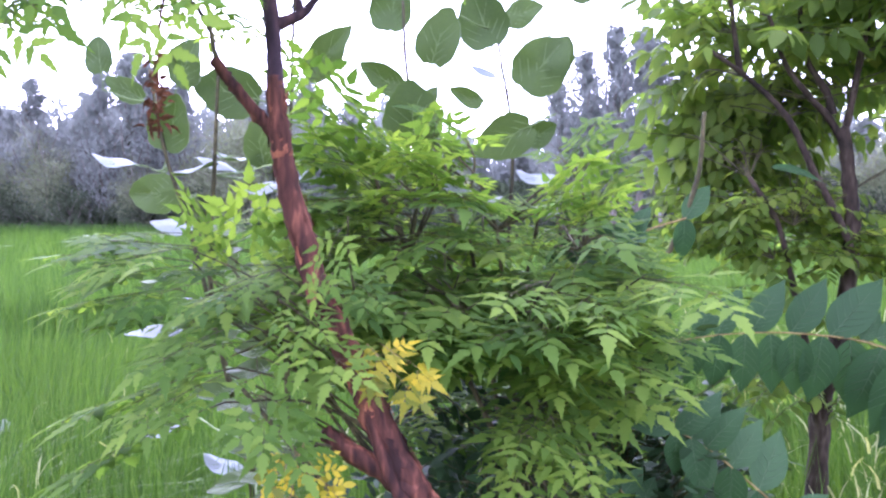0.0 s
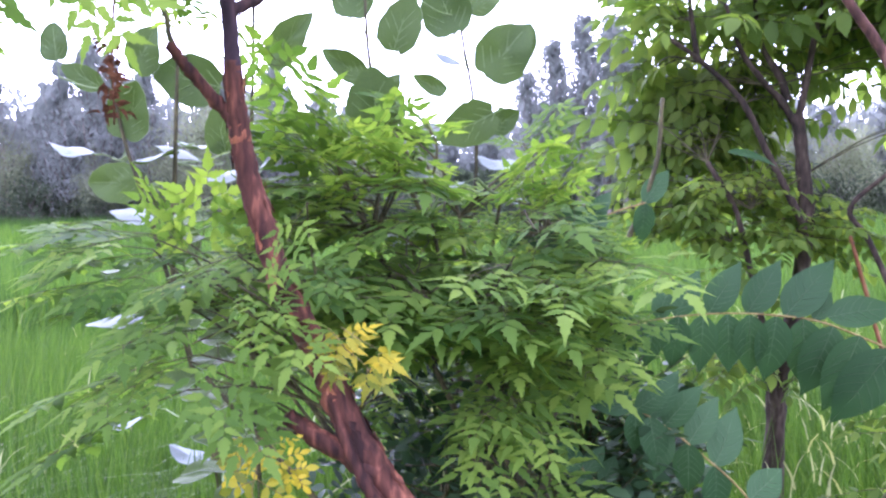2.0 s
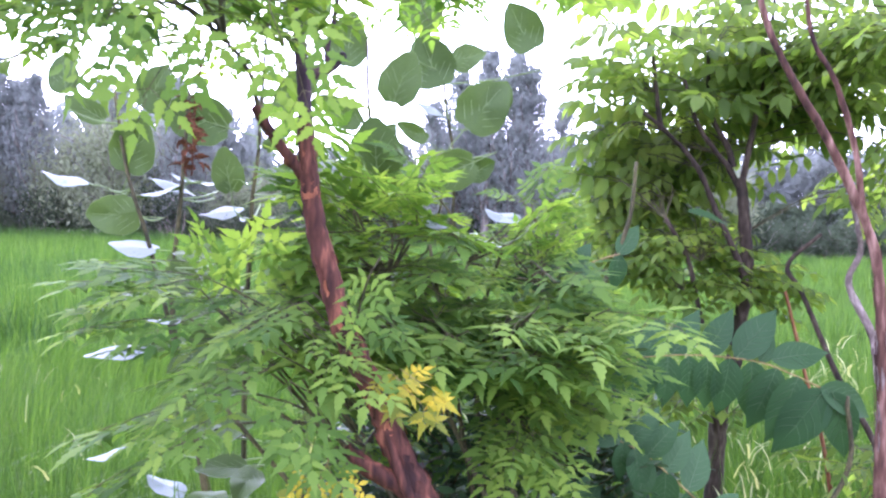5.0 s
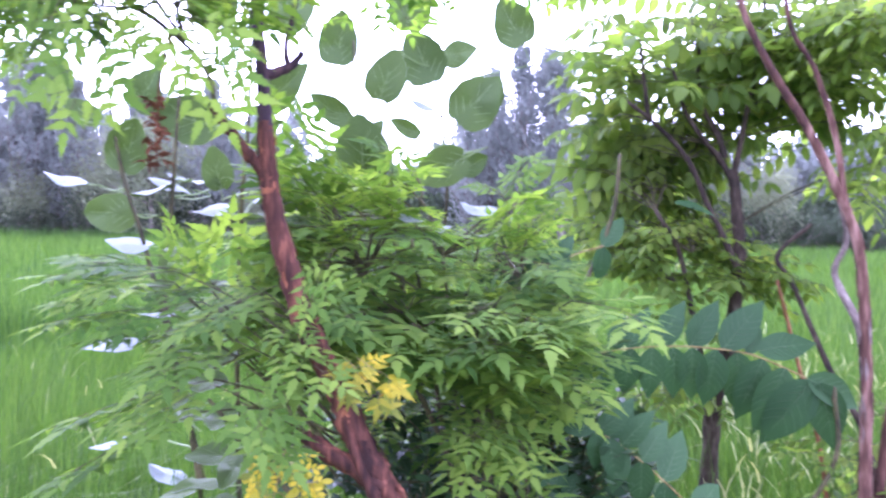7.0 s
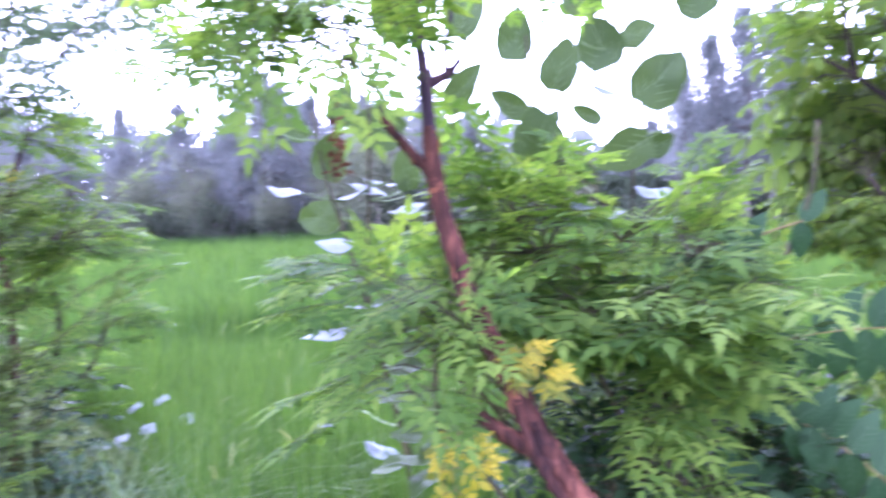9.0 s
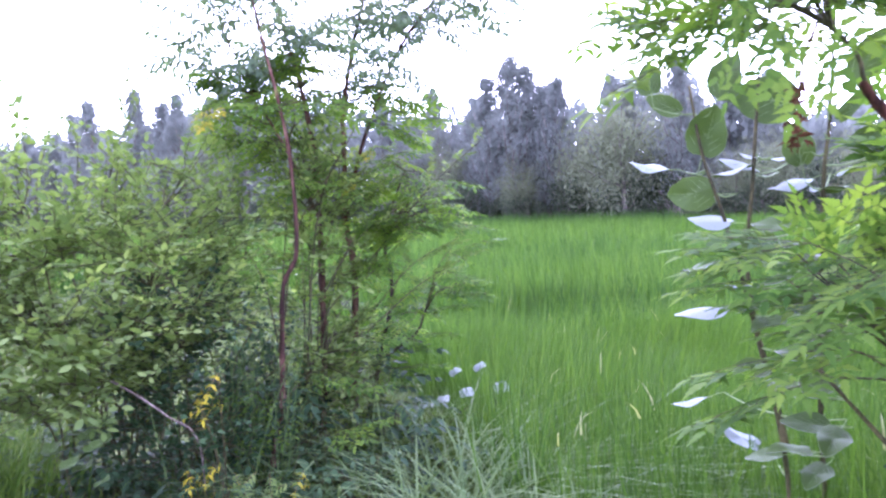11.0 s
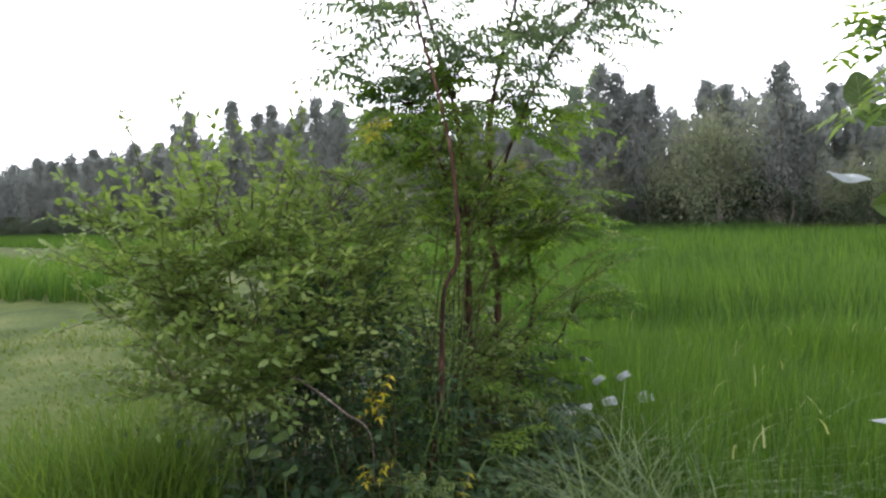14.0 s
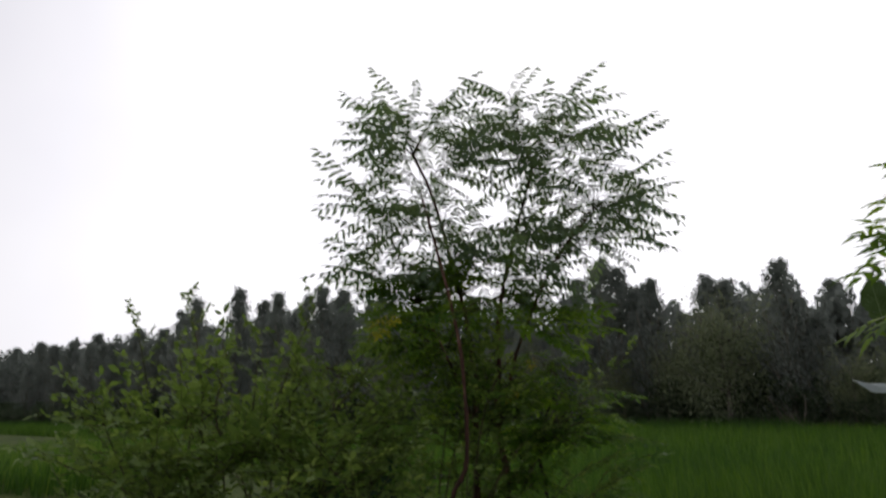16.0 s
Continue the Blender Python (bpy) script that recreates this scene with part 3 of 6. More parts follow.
# ---- the grove behind the field ----
def leaf_cards(geo, centres, size, rng, flat=0.4, rise=0.0):
    """Small kite-shaped leaf tufts, one at each centre."""
    n = len(centres)
    a = rng.normal(0, 1, (n, 3)) + np.array((0, 0, rise)); a /= np.linalg.norm(a, axis=1)[:, None]
    b = np.cross(a, rng.normal(0, 1, (n, 3))); b /= np.linalg.norm(b, axis=1)[:, None]
    s = (size * rng.uniform(0.6, 1.4, n))[:, None]
    v = np.stack([centres - a * s, centres - b * s * flat, centres + a * s, centres + b * s * flat], 1).reshape(-1, 3)
    o = np.arange(n) * 4
    geo.add_arrays(v, None, np.stack([o, o + 1, o + 2, o + 3], -1))


def grove_tree(kind, seed, height):
    """A far tree: trunk with limbs, and a crown of many small tufts on the limbs."""
    rng, r2 = np.random.default_rng(seed), random.Random(seed)
    wood, crown = Geo(), Geo()
    lean = rng.uniform(-0.25, 0.25, 2)
    tube(wood, [(0, 0, -0.2), (lean[0] * 0.3, lean[1] * 0.3, height * 0.35), (lean[0], lean[1], height * (0.93 if kind == "poplar" else 0.6))], height * 0.013 + 0.04, 0.02, 7, 4, 0.05, 0, r2)
    centres = []
    limbs = 58 if kind == "poplar" else 26
    for k in range(limbs):
        az = rng.uniform(0, 2 * np.pi)
        d = np.array((math.cos(az), math.sin(az)))
        if kind == "poplar":
            u = 0.1 + 0.87 * (k + rng.random()) / limbs
            reach = (1.35 * (1 - u) ** 0.86 * min(1.0, 0.35 + 2.2 * u) + 0.03) * rng.uniform(0.6, 1.35) * height / 11
            start = np.array((lean[0] * u, lean[1] * u, height * u))
            end = start + np.array((*(d * reach), reach * rng.uniform(1.6, 3.0)))
            end[2] = min(end[2], start[2] + (height * 1.03 - start[2]) * rng.uniform(0.35, 1.0))
            pts, tuft = 95, 0.135
        elif kind == "willow":
            u = rng.uniform(0.25, 0.62)
            start = np.array((0, 0, height * u))
            end = start + np.array((*(d * rng.uniform(0.8, 2.7)), height * rng.uniform(0.02, 0.38)))
            pts, tuft = 280, 0.105
        else:
            u = rng.uniform(0.05, 0.5)
            start = np.array((0, 0, height * u))
            end = start + np.array((*(d * rng.uniform(0.5, 1.9) * height / 4), height * rng.uniform(0.1, 0.5)))
            pts, tuft = 90, 0.115
        mid = (start + end) / 2 + np.array((*(d * 0.2), 0.0))
        tube(wood, [start, mid, end], 0.05, 0.012, 3, 1, 0, 0, r2)
        q = rng.uniform(0.2, 1.05, pts)[:, None]
        c = start * (1 - q) ** 2 + 2 * mid * q * (1 - q) + end * q ** 2
        c = c + rng.normal(0, 0.42 if kind == "willow" else 0.25 if kind == "scrub" else 0.32 - 0.2 * u, (pts, 3))
        if kind == "willow":
            c[:, 2] -= rng.uniform(0, 1, pts) ** 2 * 2.2
        centres.append(c)
    c = np.concatenate(centres)
    leaf_cards(crown, c[c[:, 2] > 0.15], tuft, rng, 0.24 if kind == "poplar" else 0.36, 3.0 if kind == "poplar" else -1.5 if kind == "willow" else 0.6)
    return wood, crown


def build_grove():
    kinds = {"poplar": (POPLAR_HAZED, 11.0), "willow": (WILLOW_FAR, 8.5), "scrub": (SCRUB_FAR, 4.0)}
    labels = {"poplar": "slim upright grey-green poplar, paled as by haze, in the grove behind the field", "willow": "round pale green willow at the field's far edge",
              "scrub": "dark green scrub bush at the foot of the grove"}
    models = {}
    for kind, (mat, h) in kinds.items():
        for k in range(5 if kind == "poplar" else 3):
            wood, crown = grove_tree(kind, 40 + k + len(kind), h)
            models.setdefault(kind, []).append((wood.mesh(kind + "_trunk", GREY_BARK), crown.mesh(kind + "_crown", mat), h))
    rng = random.Random(12)
    made = {}

    def plant(kind, x, y, h, wide=1.0):
        k = rng.randrange(len(models[kind]))
        wood, crown, full = models[kind][k]
        s = h / full
        m = pose(x, y, 0, 0, 0, rng.uniform(0, 360))
        if (kind, k) not in made:
            ob = thing("poplar_tree" if kind == "poplar" else "willow_tree" if kind == "willow" else "scrub_bush", (0, 0, 0), labels[kind], "tree" if kind != "scrub" else "bush", "trees of the grove")
            part("trunk", wood, ob)
            part("crown", crown, ob)
            made[kind, k] = ob
            ob.matrix_basis = m @ Matrix.Diagonal((s * wide, s * wide, s, 1))
        else:
            ob = copy_thing(made[kind, k], m)
            ob.scale = (s * wide, s * wide, s)

    line = lambda x: 44 + 0.14 * min(x + 20, 0)
    skyline = [(-140, 9.5), (-128, 8.4), (-118, 9.0), (-110, 8.6), (-100.8, 11), (-95, 10.6), (-89.6, 10.2), (-81.3, 13.5), (-75.4, 14.1), (-71, 14.8), (-67, 13.2), (-63, 13.4), (-60.5, 13), (-57.6, 13.6), (-55, 13),
               (-50, 11.3), (-45, 10.7), (-40.5, 10.7), (-35.3, 10.6), (-32, 9.8), (-30, 10.8), (-28.8, 12), (-27.7, 11.5), (-26.3, 10), (-24.9, 10.2), (-21.4, 10), (-20.5, 9.6),
               (-16.6, 10.4), (-15.7, 8), (-14.8, 7), (-0.8, 9.4), (0.7, 11.4), (2.3, 12.4), (3.8, 12.4), (5.0, 11.4), (7.0, 9.6), (9.4, 9.3)]
    for x, h in skyline:
        plant("poplar", x, line(x) + rng.uniform(-0.6, 1.2), h, 1.5)
    for x, h in ((-23.2, 6.6), (-33.5, 7.5), (-10.5, 5.6), (-38, 7.0), (13, 7.4), (-13.2, 5.4), (-47, 8), (-7, 5.2), (-27.5, 6.2), (17, 6.6), (-58, 8.5)):
        plant("willow", x, line(x) - 0.8, h)
    plant("willow", -19.4, line(-19.4) - 2.6, 9.0, 1.25)
    x = -150.0
    while x < 34:
        plant("poplar", x, line(x) + rng.uniform(3, 7), rng.uniform(6.0, 8.8) + (4.4 if x < -50 else 2.0 if x < -14 else 0.4 if x > 8 else -0.8), 1.7)
        x += rng.uniform(2.6, 4.2)
    x = -150.0
    while x < 34:
        if not 1.0 < x < 7.0:
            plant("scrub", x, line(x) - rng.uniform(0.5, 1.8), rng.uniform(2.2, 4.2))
        x += rng.uniform(1.6, 2.6)
    # the depth of the wood behind the front trees
    r = np.random.default_rng(77)
    n = 150000
    wx, wy = r.uniform(-175, 48, n), r.uniform(4, 11, n)
    roof = 6.3 + 1.1 * np.sin(wx * 0.9) * np.sin(wx * 0.37 + 1) + 0.9 * np.sin(wx * 2.3 + wy) + np.where(wx < -48, 4.8, np.where(wx < -13, 2.7, np.where(wx > 8, 0.6, np.where(wx > -2, 1.2, -0.6))))
    wz = 0.2 + (roof - 0.2) * r.uniform(0, 1, n) ** 0.8
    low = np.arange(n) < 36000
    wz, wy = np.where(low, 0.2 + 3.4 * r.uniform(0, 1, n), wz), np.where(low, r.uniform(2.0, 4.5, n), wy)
    spots = np.stack([wx, 44 + 0.14 * np.minimum(wx + 20, 0) + wy, wz], -1)
    for name, mat, keep, label in (("far_wood", POPLAR_HAZED, ~low, "dim haze-paled grey-green depth of the wood behind the field"), ("undergrowth", SCRUB_FAR, low, "dark green undergrowth along the foot of the wood")):
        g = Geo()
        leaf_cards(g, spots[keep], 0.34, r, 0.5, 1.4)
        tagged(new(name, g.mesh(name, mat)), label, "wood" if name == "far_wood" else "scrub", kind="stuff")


# ---- plants on the bank ----
def rel(base, pts):
    return [(p[0] - base[0], p[1] - base[1], p[2] - base[2]) for p in pts]


def limb(ob, base, name, pts, r0, r1, mat, sides=10, seed=1, rough=0.07, label=""):
    g = Geo()
    tube(g, rel(base, pts), r0, r1, sides, 6, rough, 0, random.Random(seed))
    return part(name, g.mesh(name, mat), ob, label=label)


def crown_leaves(ob, base, models, zones, starts, seed, most=300, stalk=TWIG, per=4, lift=(0, 40), scale=(0.8, 1.2), avoid=None, tail=0.3, fan=1.5, pull=0.0, face=(0, 0, 1), thick=0.0045):
    """Shoots from the wood to points of the crown's zones, with leaves along them. zones: centre, radii, shoots."""
    rng = random.Random(seed)
    twigs, rest, rest_geos = Geo(), None, models
    meshes = [m for m, _ in models]
    count = 0
    rest = Geo()
    for centre, radii, shoots in zones:
        for _ in range(shoots):
            while True:
                q = Vector((rng.gauss(0, 1), rng.gauss(0, 1), rng.gauss(0, 1))).normalized() * rng.uniform(0.55, 1.0) ** 0.6
                tip = Vector(centre) + Vector((q.x * radii[0], q.y * radii[1], q.z * radii[2]))
                if avoid is None or not avoid(tip):
                    break
            start = min((Vector(s) for s in starts), key=lambda s: (s - tip).length + max(0, s.z - tip.z) * 2)
            mid = (start + tip) / 2 + Vector((rng.uniform(-0.04, 0.04), rng.uniform(-0.04, 0.04), 0.12 * (tip - start).length))
            line = smooth_line(rel(base, [start, mid, tip]), 4)
            tube(twigs, line, thick, 0.0018, 5, 1, 0.05, 0, rng)
            for k in range(per):
                u = tail + (1 - tail) * (k + rng.random()) / per
                i = min(int(u * (len(line) - 1)), len(line) - 2)
                f = u * (len(line) - 1) - i
                at = Vector(line[i] * (1 - f) + line[i + 1] * f)
                along = Vector(line[-1] - line[0])
                out = Vector((q.x, q.y, 0)).normalized() if q.xy.length > 0.05 else Vector((1, 0, 0))
                az = math.atan2(out.y, out.x) + rng.uniform(-fan, fan)
                el = radians(rng.uniform(*lift))
                way = Vector((math.cos(az) * math.cos(el), math.sin(az) * math.cos(el), math.sin(el))) + along.normalized() * 0.25 + Vector((0, -pull, -0.2 * pull))
                m = aim(at, way, (face[0] + rng.uniform(-0.35, 0.35), face[1] + rng.uniform(-0.35, 0.35), face[2]), 0, rng.uniform(*scale))
                if avoid is not None and avoid(Vector(base) + m @ Vector((0, 0.3, 0))):
                    continue
                pick = rng.randrange(len(models))
                if count < most:
                    part("leaf", meshes[pick], ob, m)
                    count += 1
                else:
                    rest.join(models[pick][1], m)
    part("twig_growth", twigs.mesh("twig_growth", stalk), ob, kind="stuff")
    if rest.n:
        part("foliage", rest.mesh("foliage", list(meshes[0].materials)), ob, kind="stuff")


def leaf_models(make, seeds, mats, **kw):
    out = []
    for s in seeds:
        g = make(s, **kw)
        out.append((g.mesh("leaf", mats), g))
    return out


def bark_flakes(geo, pts, r0, r1, count, rng, length=(0.02, 0.07), mat=0):
    """Loose strips of bark that curl off a stem."""
    c = smooth_line(pts, 10)
    n = len(c)
    d = np.gradient(c, axis=0)
    d /= np.linalg.norm(d, axis=1)[:, None]
    run = np.linalg.norm(c[-1] - c[0]) / n
    for _ in range(count):
        i0 = rng.randrange(2, n - 8)
        k = max(2, min(7, int(rng.uniform(*length) / run)))
        a0, w = rng.uniform(0, 6.28), rng.uniform(0.1, 0.26)
        verts, faces = [], []
        for q in range(k + 1):
            i = i0 + q
            u = np.cross(d[i], (0.3, 1.0, 0.1)); u /= np.linalg.norm(u)
            v = np.cross(d[i], u)
            r = (r0 + (r1 - r0) * i / n) * 1.03 + 0.0012 + 0.004 * abs(q / k - 0.4) ** 2 * rng.uniform(0.5, 2)
            wide = w * (1 - 0.7 * abs(2 * q / k - 1) ** 2)
            for s, lift in ((-1, 0.0016), (0, 0), (1, 0.0016)):
                a = a0 + s * wide + 0.1 * math.sin(2 * q)
                verts.append(c[i] + (r + lift) * (math.cos(a) * u + math.sin(a) * v))
        for q in range(k):
            for e in (0, 1):
                a = 3 * q + e
                faces.append((a, a + 1, a + 4, a + 3))
        geo.add(verts, faces, mat)


def build_chinaberry_shrub():
    base = (0.42, 1.3, 0.0)
    ob = thing("chinaberry_shrub", base, "leafy green chinaberry shrub with a leaning reddish peeling trunk", "shrub")
    trunk = [(0.42, 1.3, -0.05), (0.36, 1.28, 0.35), (0.24, 1.22, 0.7), (0.12, 1.18, 0.93), (0.04, 1.17, 1.045), (-0.005, 1.16, 1.125), (-0.042, 1.16, 1.2), (-0.07, 1.16, 1.268), (-0.112, 1.16, 1.349),
             (-0.145, 1.16, 1.421), (-0.165, 1.16, 1.497), (-0.188, 1.16, 1.573), (-0.202, 1.16, 1.649), (-0.21, 1.16, 1.715), (-0.215, 1.167, 1.77)]
    top = [(-0.213, 1.165, 1.75), (-0.217, 1.17, 1.791), (-0.226, 1.18, 1.878), (-0.245, 1.2, 2.02), (-0.26, 1.24, 2.25), (-0.24, 1.28, 2.5)]
    limb(ob, base, "trunk", trunk, 0.034, 0.0155, RED_BARK, 14, 3, 0.1, "reddish peeling bark")
    limb(ob, base, "upper_trunk", top, 0.0154, 0.009, PLUM_BARK, 12, 4, 0.08, "smooth plum-brown bark")
    limb(ob, base, "bark_patch", [(-0.2, 1.1595, 1.635), (-0.2035, 1.1595, 1.658), (-0.2075, 1.1595, 1.69)], 0.0178, 0.0166, ORANGE_BARK, 14, 14, 0.05, "fresh orange bark where the fork has split")
    limb(ob, base, "limb", [(-0.207, 1.16, 1.672), (-0.231, 1.15, 1.698), (-0.263, 1.13, 1.742), (-0.278, 1.115, 1.766), (-0.29, 1.1, 1.79)], 0.0135, 0.0085, RED_BARK, 10, 4, 0.14)
    limb(ob, base, "limb", [(-0.272, 1.12, 1.757), (-0.288, 1.1, 1.8), (-0.297, 1.1, 1.84), (-0.34, 1.09, 1.9), (-0.45, 1.06, 1.98), (-0.55, 1.05, 2.03)], 0.005, 0.003, TWIG, 7, 24, 0.06)
    limb(ob, base, "limb", [(-0.225, 1.18, 1.858), (-0.195, 1.19, 1.872), (-0.172, 1.197, 1.885), (-0.152, 1.2, 1.91)], 0.011, 0.007, PLUM_BARK, 9, 5, 0.12)
    limb(ob, base, "limb", [(-0.18, 1.195, 1.88), (-0.184, 1.2, 1.93), (-0.17, 1.2, 1.99), (-0.15, 1.22, 2.2)], 0.007, 0.004, PLUM_BARK, 8, 15, 0.08)
    limb(ob, base, "limb", [(0.02, 1.155, 1.08), (-0.04, 1.145, 1.125), (-0.085, 1.14, 1.15), (-0.125, 1.14, 1.178)], 0.022, 0.014, RED_BARK, 10, 6, 0.14)
    limb(ob, base, "limb", [(0.09, 1.16, 0.93), (0.045, 1.135, 1.01), (0.0, 1.13, 1.09), (-0.035, 1.135, 1.17), (-0.06, 1.145, 1.25)], 0.015, 0.008, RED_BARK, 9, 7, 0.14)
    flakes, fr = Geo(), random.Random(31)
    bark_flakes(flakes, rel(base, trunk), 0.034, 0.0155, 60, fr)
    bark_flakes(flakes, rel(base, trunk[5:]), 0.026, 0.0155, 16, fr, (0.015, 0.04), 1)
    part("peeling_bark", flakes.mesh("peeling_bark", [RED_BARK, ORANGE_BARK]), ob, kind="stuff")
    stems = []
    rng = random.Random(8)
    for k, (x, y, z) in enumerate([(0.1, 1.7, 1.5), (0.3, 1.75, 1.45), (-0.1, 1.65, 1.45), (-0.3, 1.6, 1.3), (0.35, 1.8, 1.2), (0.0, 1.85, 1.55), (-0.45, 1.5, 1.15), (0.2, 1.6, 1.1)]):
        a = (0.36 + rng.uniform(-0.1, 0.1), 1.5 + rng.uniform(-0.1, 0.15), -0.03)
        b = (a[0] * 0.6 + x * 0.4 + rng.uniform(-0.05, 0.05), a[1] * 0.5 + y * 0.5, z * 0.5)
        limb(ob, base, "stem", [a, b, (x, y, z)], 0.012, 0.005, TWIG, 7, 20 + k)
        stems += [(x, y, z), (x * 0.6 + b[0] * 0.4, y * 0.6 + b[1] * 0.4, z * 0.6 + b[2] * 0.4), b]
    models = leaf_models(bipinnate, (1, 2, 3, 4, 5, 6), [MELIA, TWIG], length=0.25, pairs=3, leaflet=0.067, wild=0.6, droop=0.14)
    fine = leaf_models(bipinnate, (1, 2, 3, 4), [MELIA, TWIG], length=0.24, pairs=4, leaflet=0.05, wild=0.6, droop=0.14)
    right = lambda p: (p.x > 0.38 and p.z < 1.12) or p.x > 0.54 or (p.x > 0.36 and p.z > 1.5) or (p.x > 0.04 and p.z > 1.62)
    clear = lambda p: p.y < 1.0 or (p.y < 1.3 and -0.45 < p.x < 0.0 and 1.46 < p.z < 2.1) or (p.y < 1.4 and p.z < 1.3 and -0.25 < p.x < 0.2) or (p.y < 1.5 and p.z < 1.24 and -0.14 < p.x < 0.16) or (p.x < -0.27 and p.z < 1.3) or p.x < -0.42 or right(p)
    # the mass of the crown, its leaves laid in tiers and leaning out
    crown_leaves(ob, base, models,
                 [((0.0, 1.72, 1.45), (0.32, 0.24, 0.24), 22), ((-0.18, 1.58, 1.42), (0.12, 0.14, 0.12), 8), ((0.04, 1.72, 1.15), (0.16, 0.18, 0.22), 10)],
                 stems, 5, 300, per=4, lift=(-6, 16), avoid=clear, pull=0.3, face=(0, -0.12, 1), fan=1.6, scale=(0.65, 1.1))
    crown_leaves(ob, base, models, [((0.0, 1.75, 1.66), (0.3, 0.18, 0.1), 13), ((0.2, 1.68, 1.52), (0.14, 0.15, 0.1), 7)], stems, 15, 90, per=4, lift=(-5, 50), avoid=clear, scale=(0.5, 0.9))
    crown_leaves(ob, base, models, [((0.16, 1.42, 1.42), (0.28, 0.1, 0.12), 18), ((0.08, 1.4, 1.36), (0.14, 0.08, 0.1), 8), ((0.4, 1.6, 1.3), (0.1, 0.12, 0.1), 7)], stems, 17, 100, per=4, lift=(-6, 14),
                 avoid=lambda p: p.y < 1.15 or right(p) or (p.z < 1.27 and p.x < 0.2) or (p.x < 0.0 and p.z > 1.42), pull=0.4, face=(0, -0.15, 1), scale=(0.55, 0.85))
    crown_leaves(ob, base, models, [((0.26, 1.78, 1.58), (0.1, 0.1, 0.1), 6), ((0.4, 1.8, 1.42), (0.1, 0.1, 0.08), 5)], stems, 19, 30, per=3, lift=(10, 60), avoid=lambda p: p.x > 0.55 or p.y < 1.4, scale=(0.4, 0.65))
    # the lower flank: finer, more open leaves
    crown_leaves(ob, base, fine, [((0.2, 1.66, 1.0), (0.18, 0.22, 0.36), 18), ((0.2, 1.5, 1.15), (0.14, 0.1, 0.16), 7)], stems, 18, 120, per=4, lift=(-35, 12),
                 avoid=lambda p: p.y < 1.2 or right(p) or (p.x < 0.16 and p.z < 1.24), pull=0.2, face=(0, -0.3, 1), scale=(0.6, 1.05))
    # long shoots spreading flat over the rice
    flat = leaf_models(bipinnate, (7, 8, 9), [MELIA, TWIG], length=0.26, pairs=4, leaflet=0.066, wild=0.5, droop=0.1)
    twigs = Geo()
    for k, (a, b, s) in enumerate([((-0.45, 1.3, 1.45), (-0.7, 1.26, 1.49), 1.0), ((-0.4, 1.3, 1.47), (-0.6, 1.24, 1.515), 0.85), ((-0.47, 1.34, 1.44), (-0.66, 1.3, 1.43), 0.85), ((-0.48, 1.3, 1.395), (-0.72, 1.26, 1.385), 0.9), ((-0.36, 1.3, 1.245), (-0.68, 1.24, 1.19), 1.2),
                                   ((-0.38, 1.28, 1.18), (-0.66, 1.2, 1.085), 1.15), ((-0.39, 1.32, 1.39), (-0.42, 1.3, 1.53), 0.7), ((-0.38, 1.34, 1.4), (-0.34, 1.3, 1.54), 0.75), ((-0.48, 1.38, 1.5), (-0.68, 1.34, 1.52), 0.8),
                                   ((-0.3, 1.3, 1.3), (-0.48, 1.22, 1.3), 0.8), ((-0.28, 1.32, 1.37), (-0.45, 1.25, 1.36), 0.8), ((-0.3, 1.35, 1.44), (-0.42, 1.28, 1.45), 0.7), ((-0.42, 1.3, 1.35), (-0.62, 1.25, 1.35), 0.75),
                                   ((-0.22, 1.3, 1.45), (-0.3, 1.18, 1.42), 0.8), ((-0.3, 1.28, 1.4), (-0.38, 1.1, 1.36), 0.8), ((-0.34, 1.24, 1.28), (-0.5, 1.12, 1.22), 0.8)]):
        a, b = Vector(a), Vector(b)
        m = aim(a - Vector(base), b - a, (0.1 * math.sin(3 * k), (1.5 - a.z) * 0.4 - 0.08 * math.sin(k), 1), 0, s * 0.9)
        part("leaf", flat[k % 3][0], ob, m)
        root = Vector((-0.12, 1.42, 1.0 + 0.02 * k))
        tube(twigs, rel(base, [root, (root + a) / 2 + Vector((0, 0, 0.03)), a]), 0.004, 0.002, 5, 3, 0.05, 0, rng)
    part("shoot", twigs.mesh("shoot", TWIG), ob, kind="stuff")
    twigs = Geo()
    # the high branch's leaves
    crown_leaves(ob, base, fine, [((-0.48, 1.12, 2.02), (0.26, 0.22, 0.1), 7), ((-0.25, 1.3, 2.3), (0.28, 0.3, 0.2), 6), ((-0.32, 0.95, 2.08), (0.25, 0.2, 0.05), 3), ((0.0, 1.45, 2.16), (0.4, 0.25, 0.07), 7)],
                 [(-0.55, 1.05, 2.03), (-0.34, 1.09, 1.9), (-0.25, 1.22, 2.2), (-0.15, 1.22, 2.2)], 6, 100, per=4, lift=(-18, 15), avoid=lambda p: p.y < 0.6, scale=(0.7, 1.0))
    # a low branch that hangs out from the top towards the track, its leaves drooping
    hang = [(-0.25, 1.22, 2.2), (-0.2, 0.98, 2.14), (-0.17, 0.78, 2.02), (-0.2, 0.68, 1.92)]
    limb(ob, base, "hanging_branch", hang, 0.005, 0.0025, TWIG, 7, 33, 0.05)
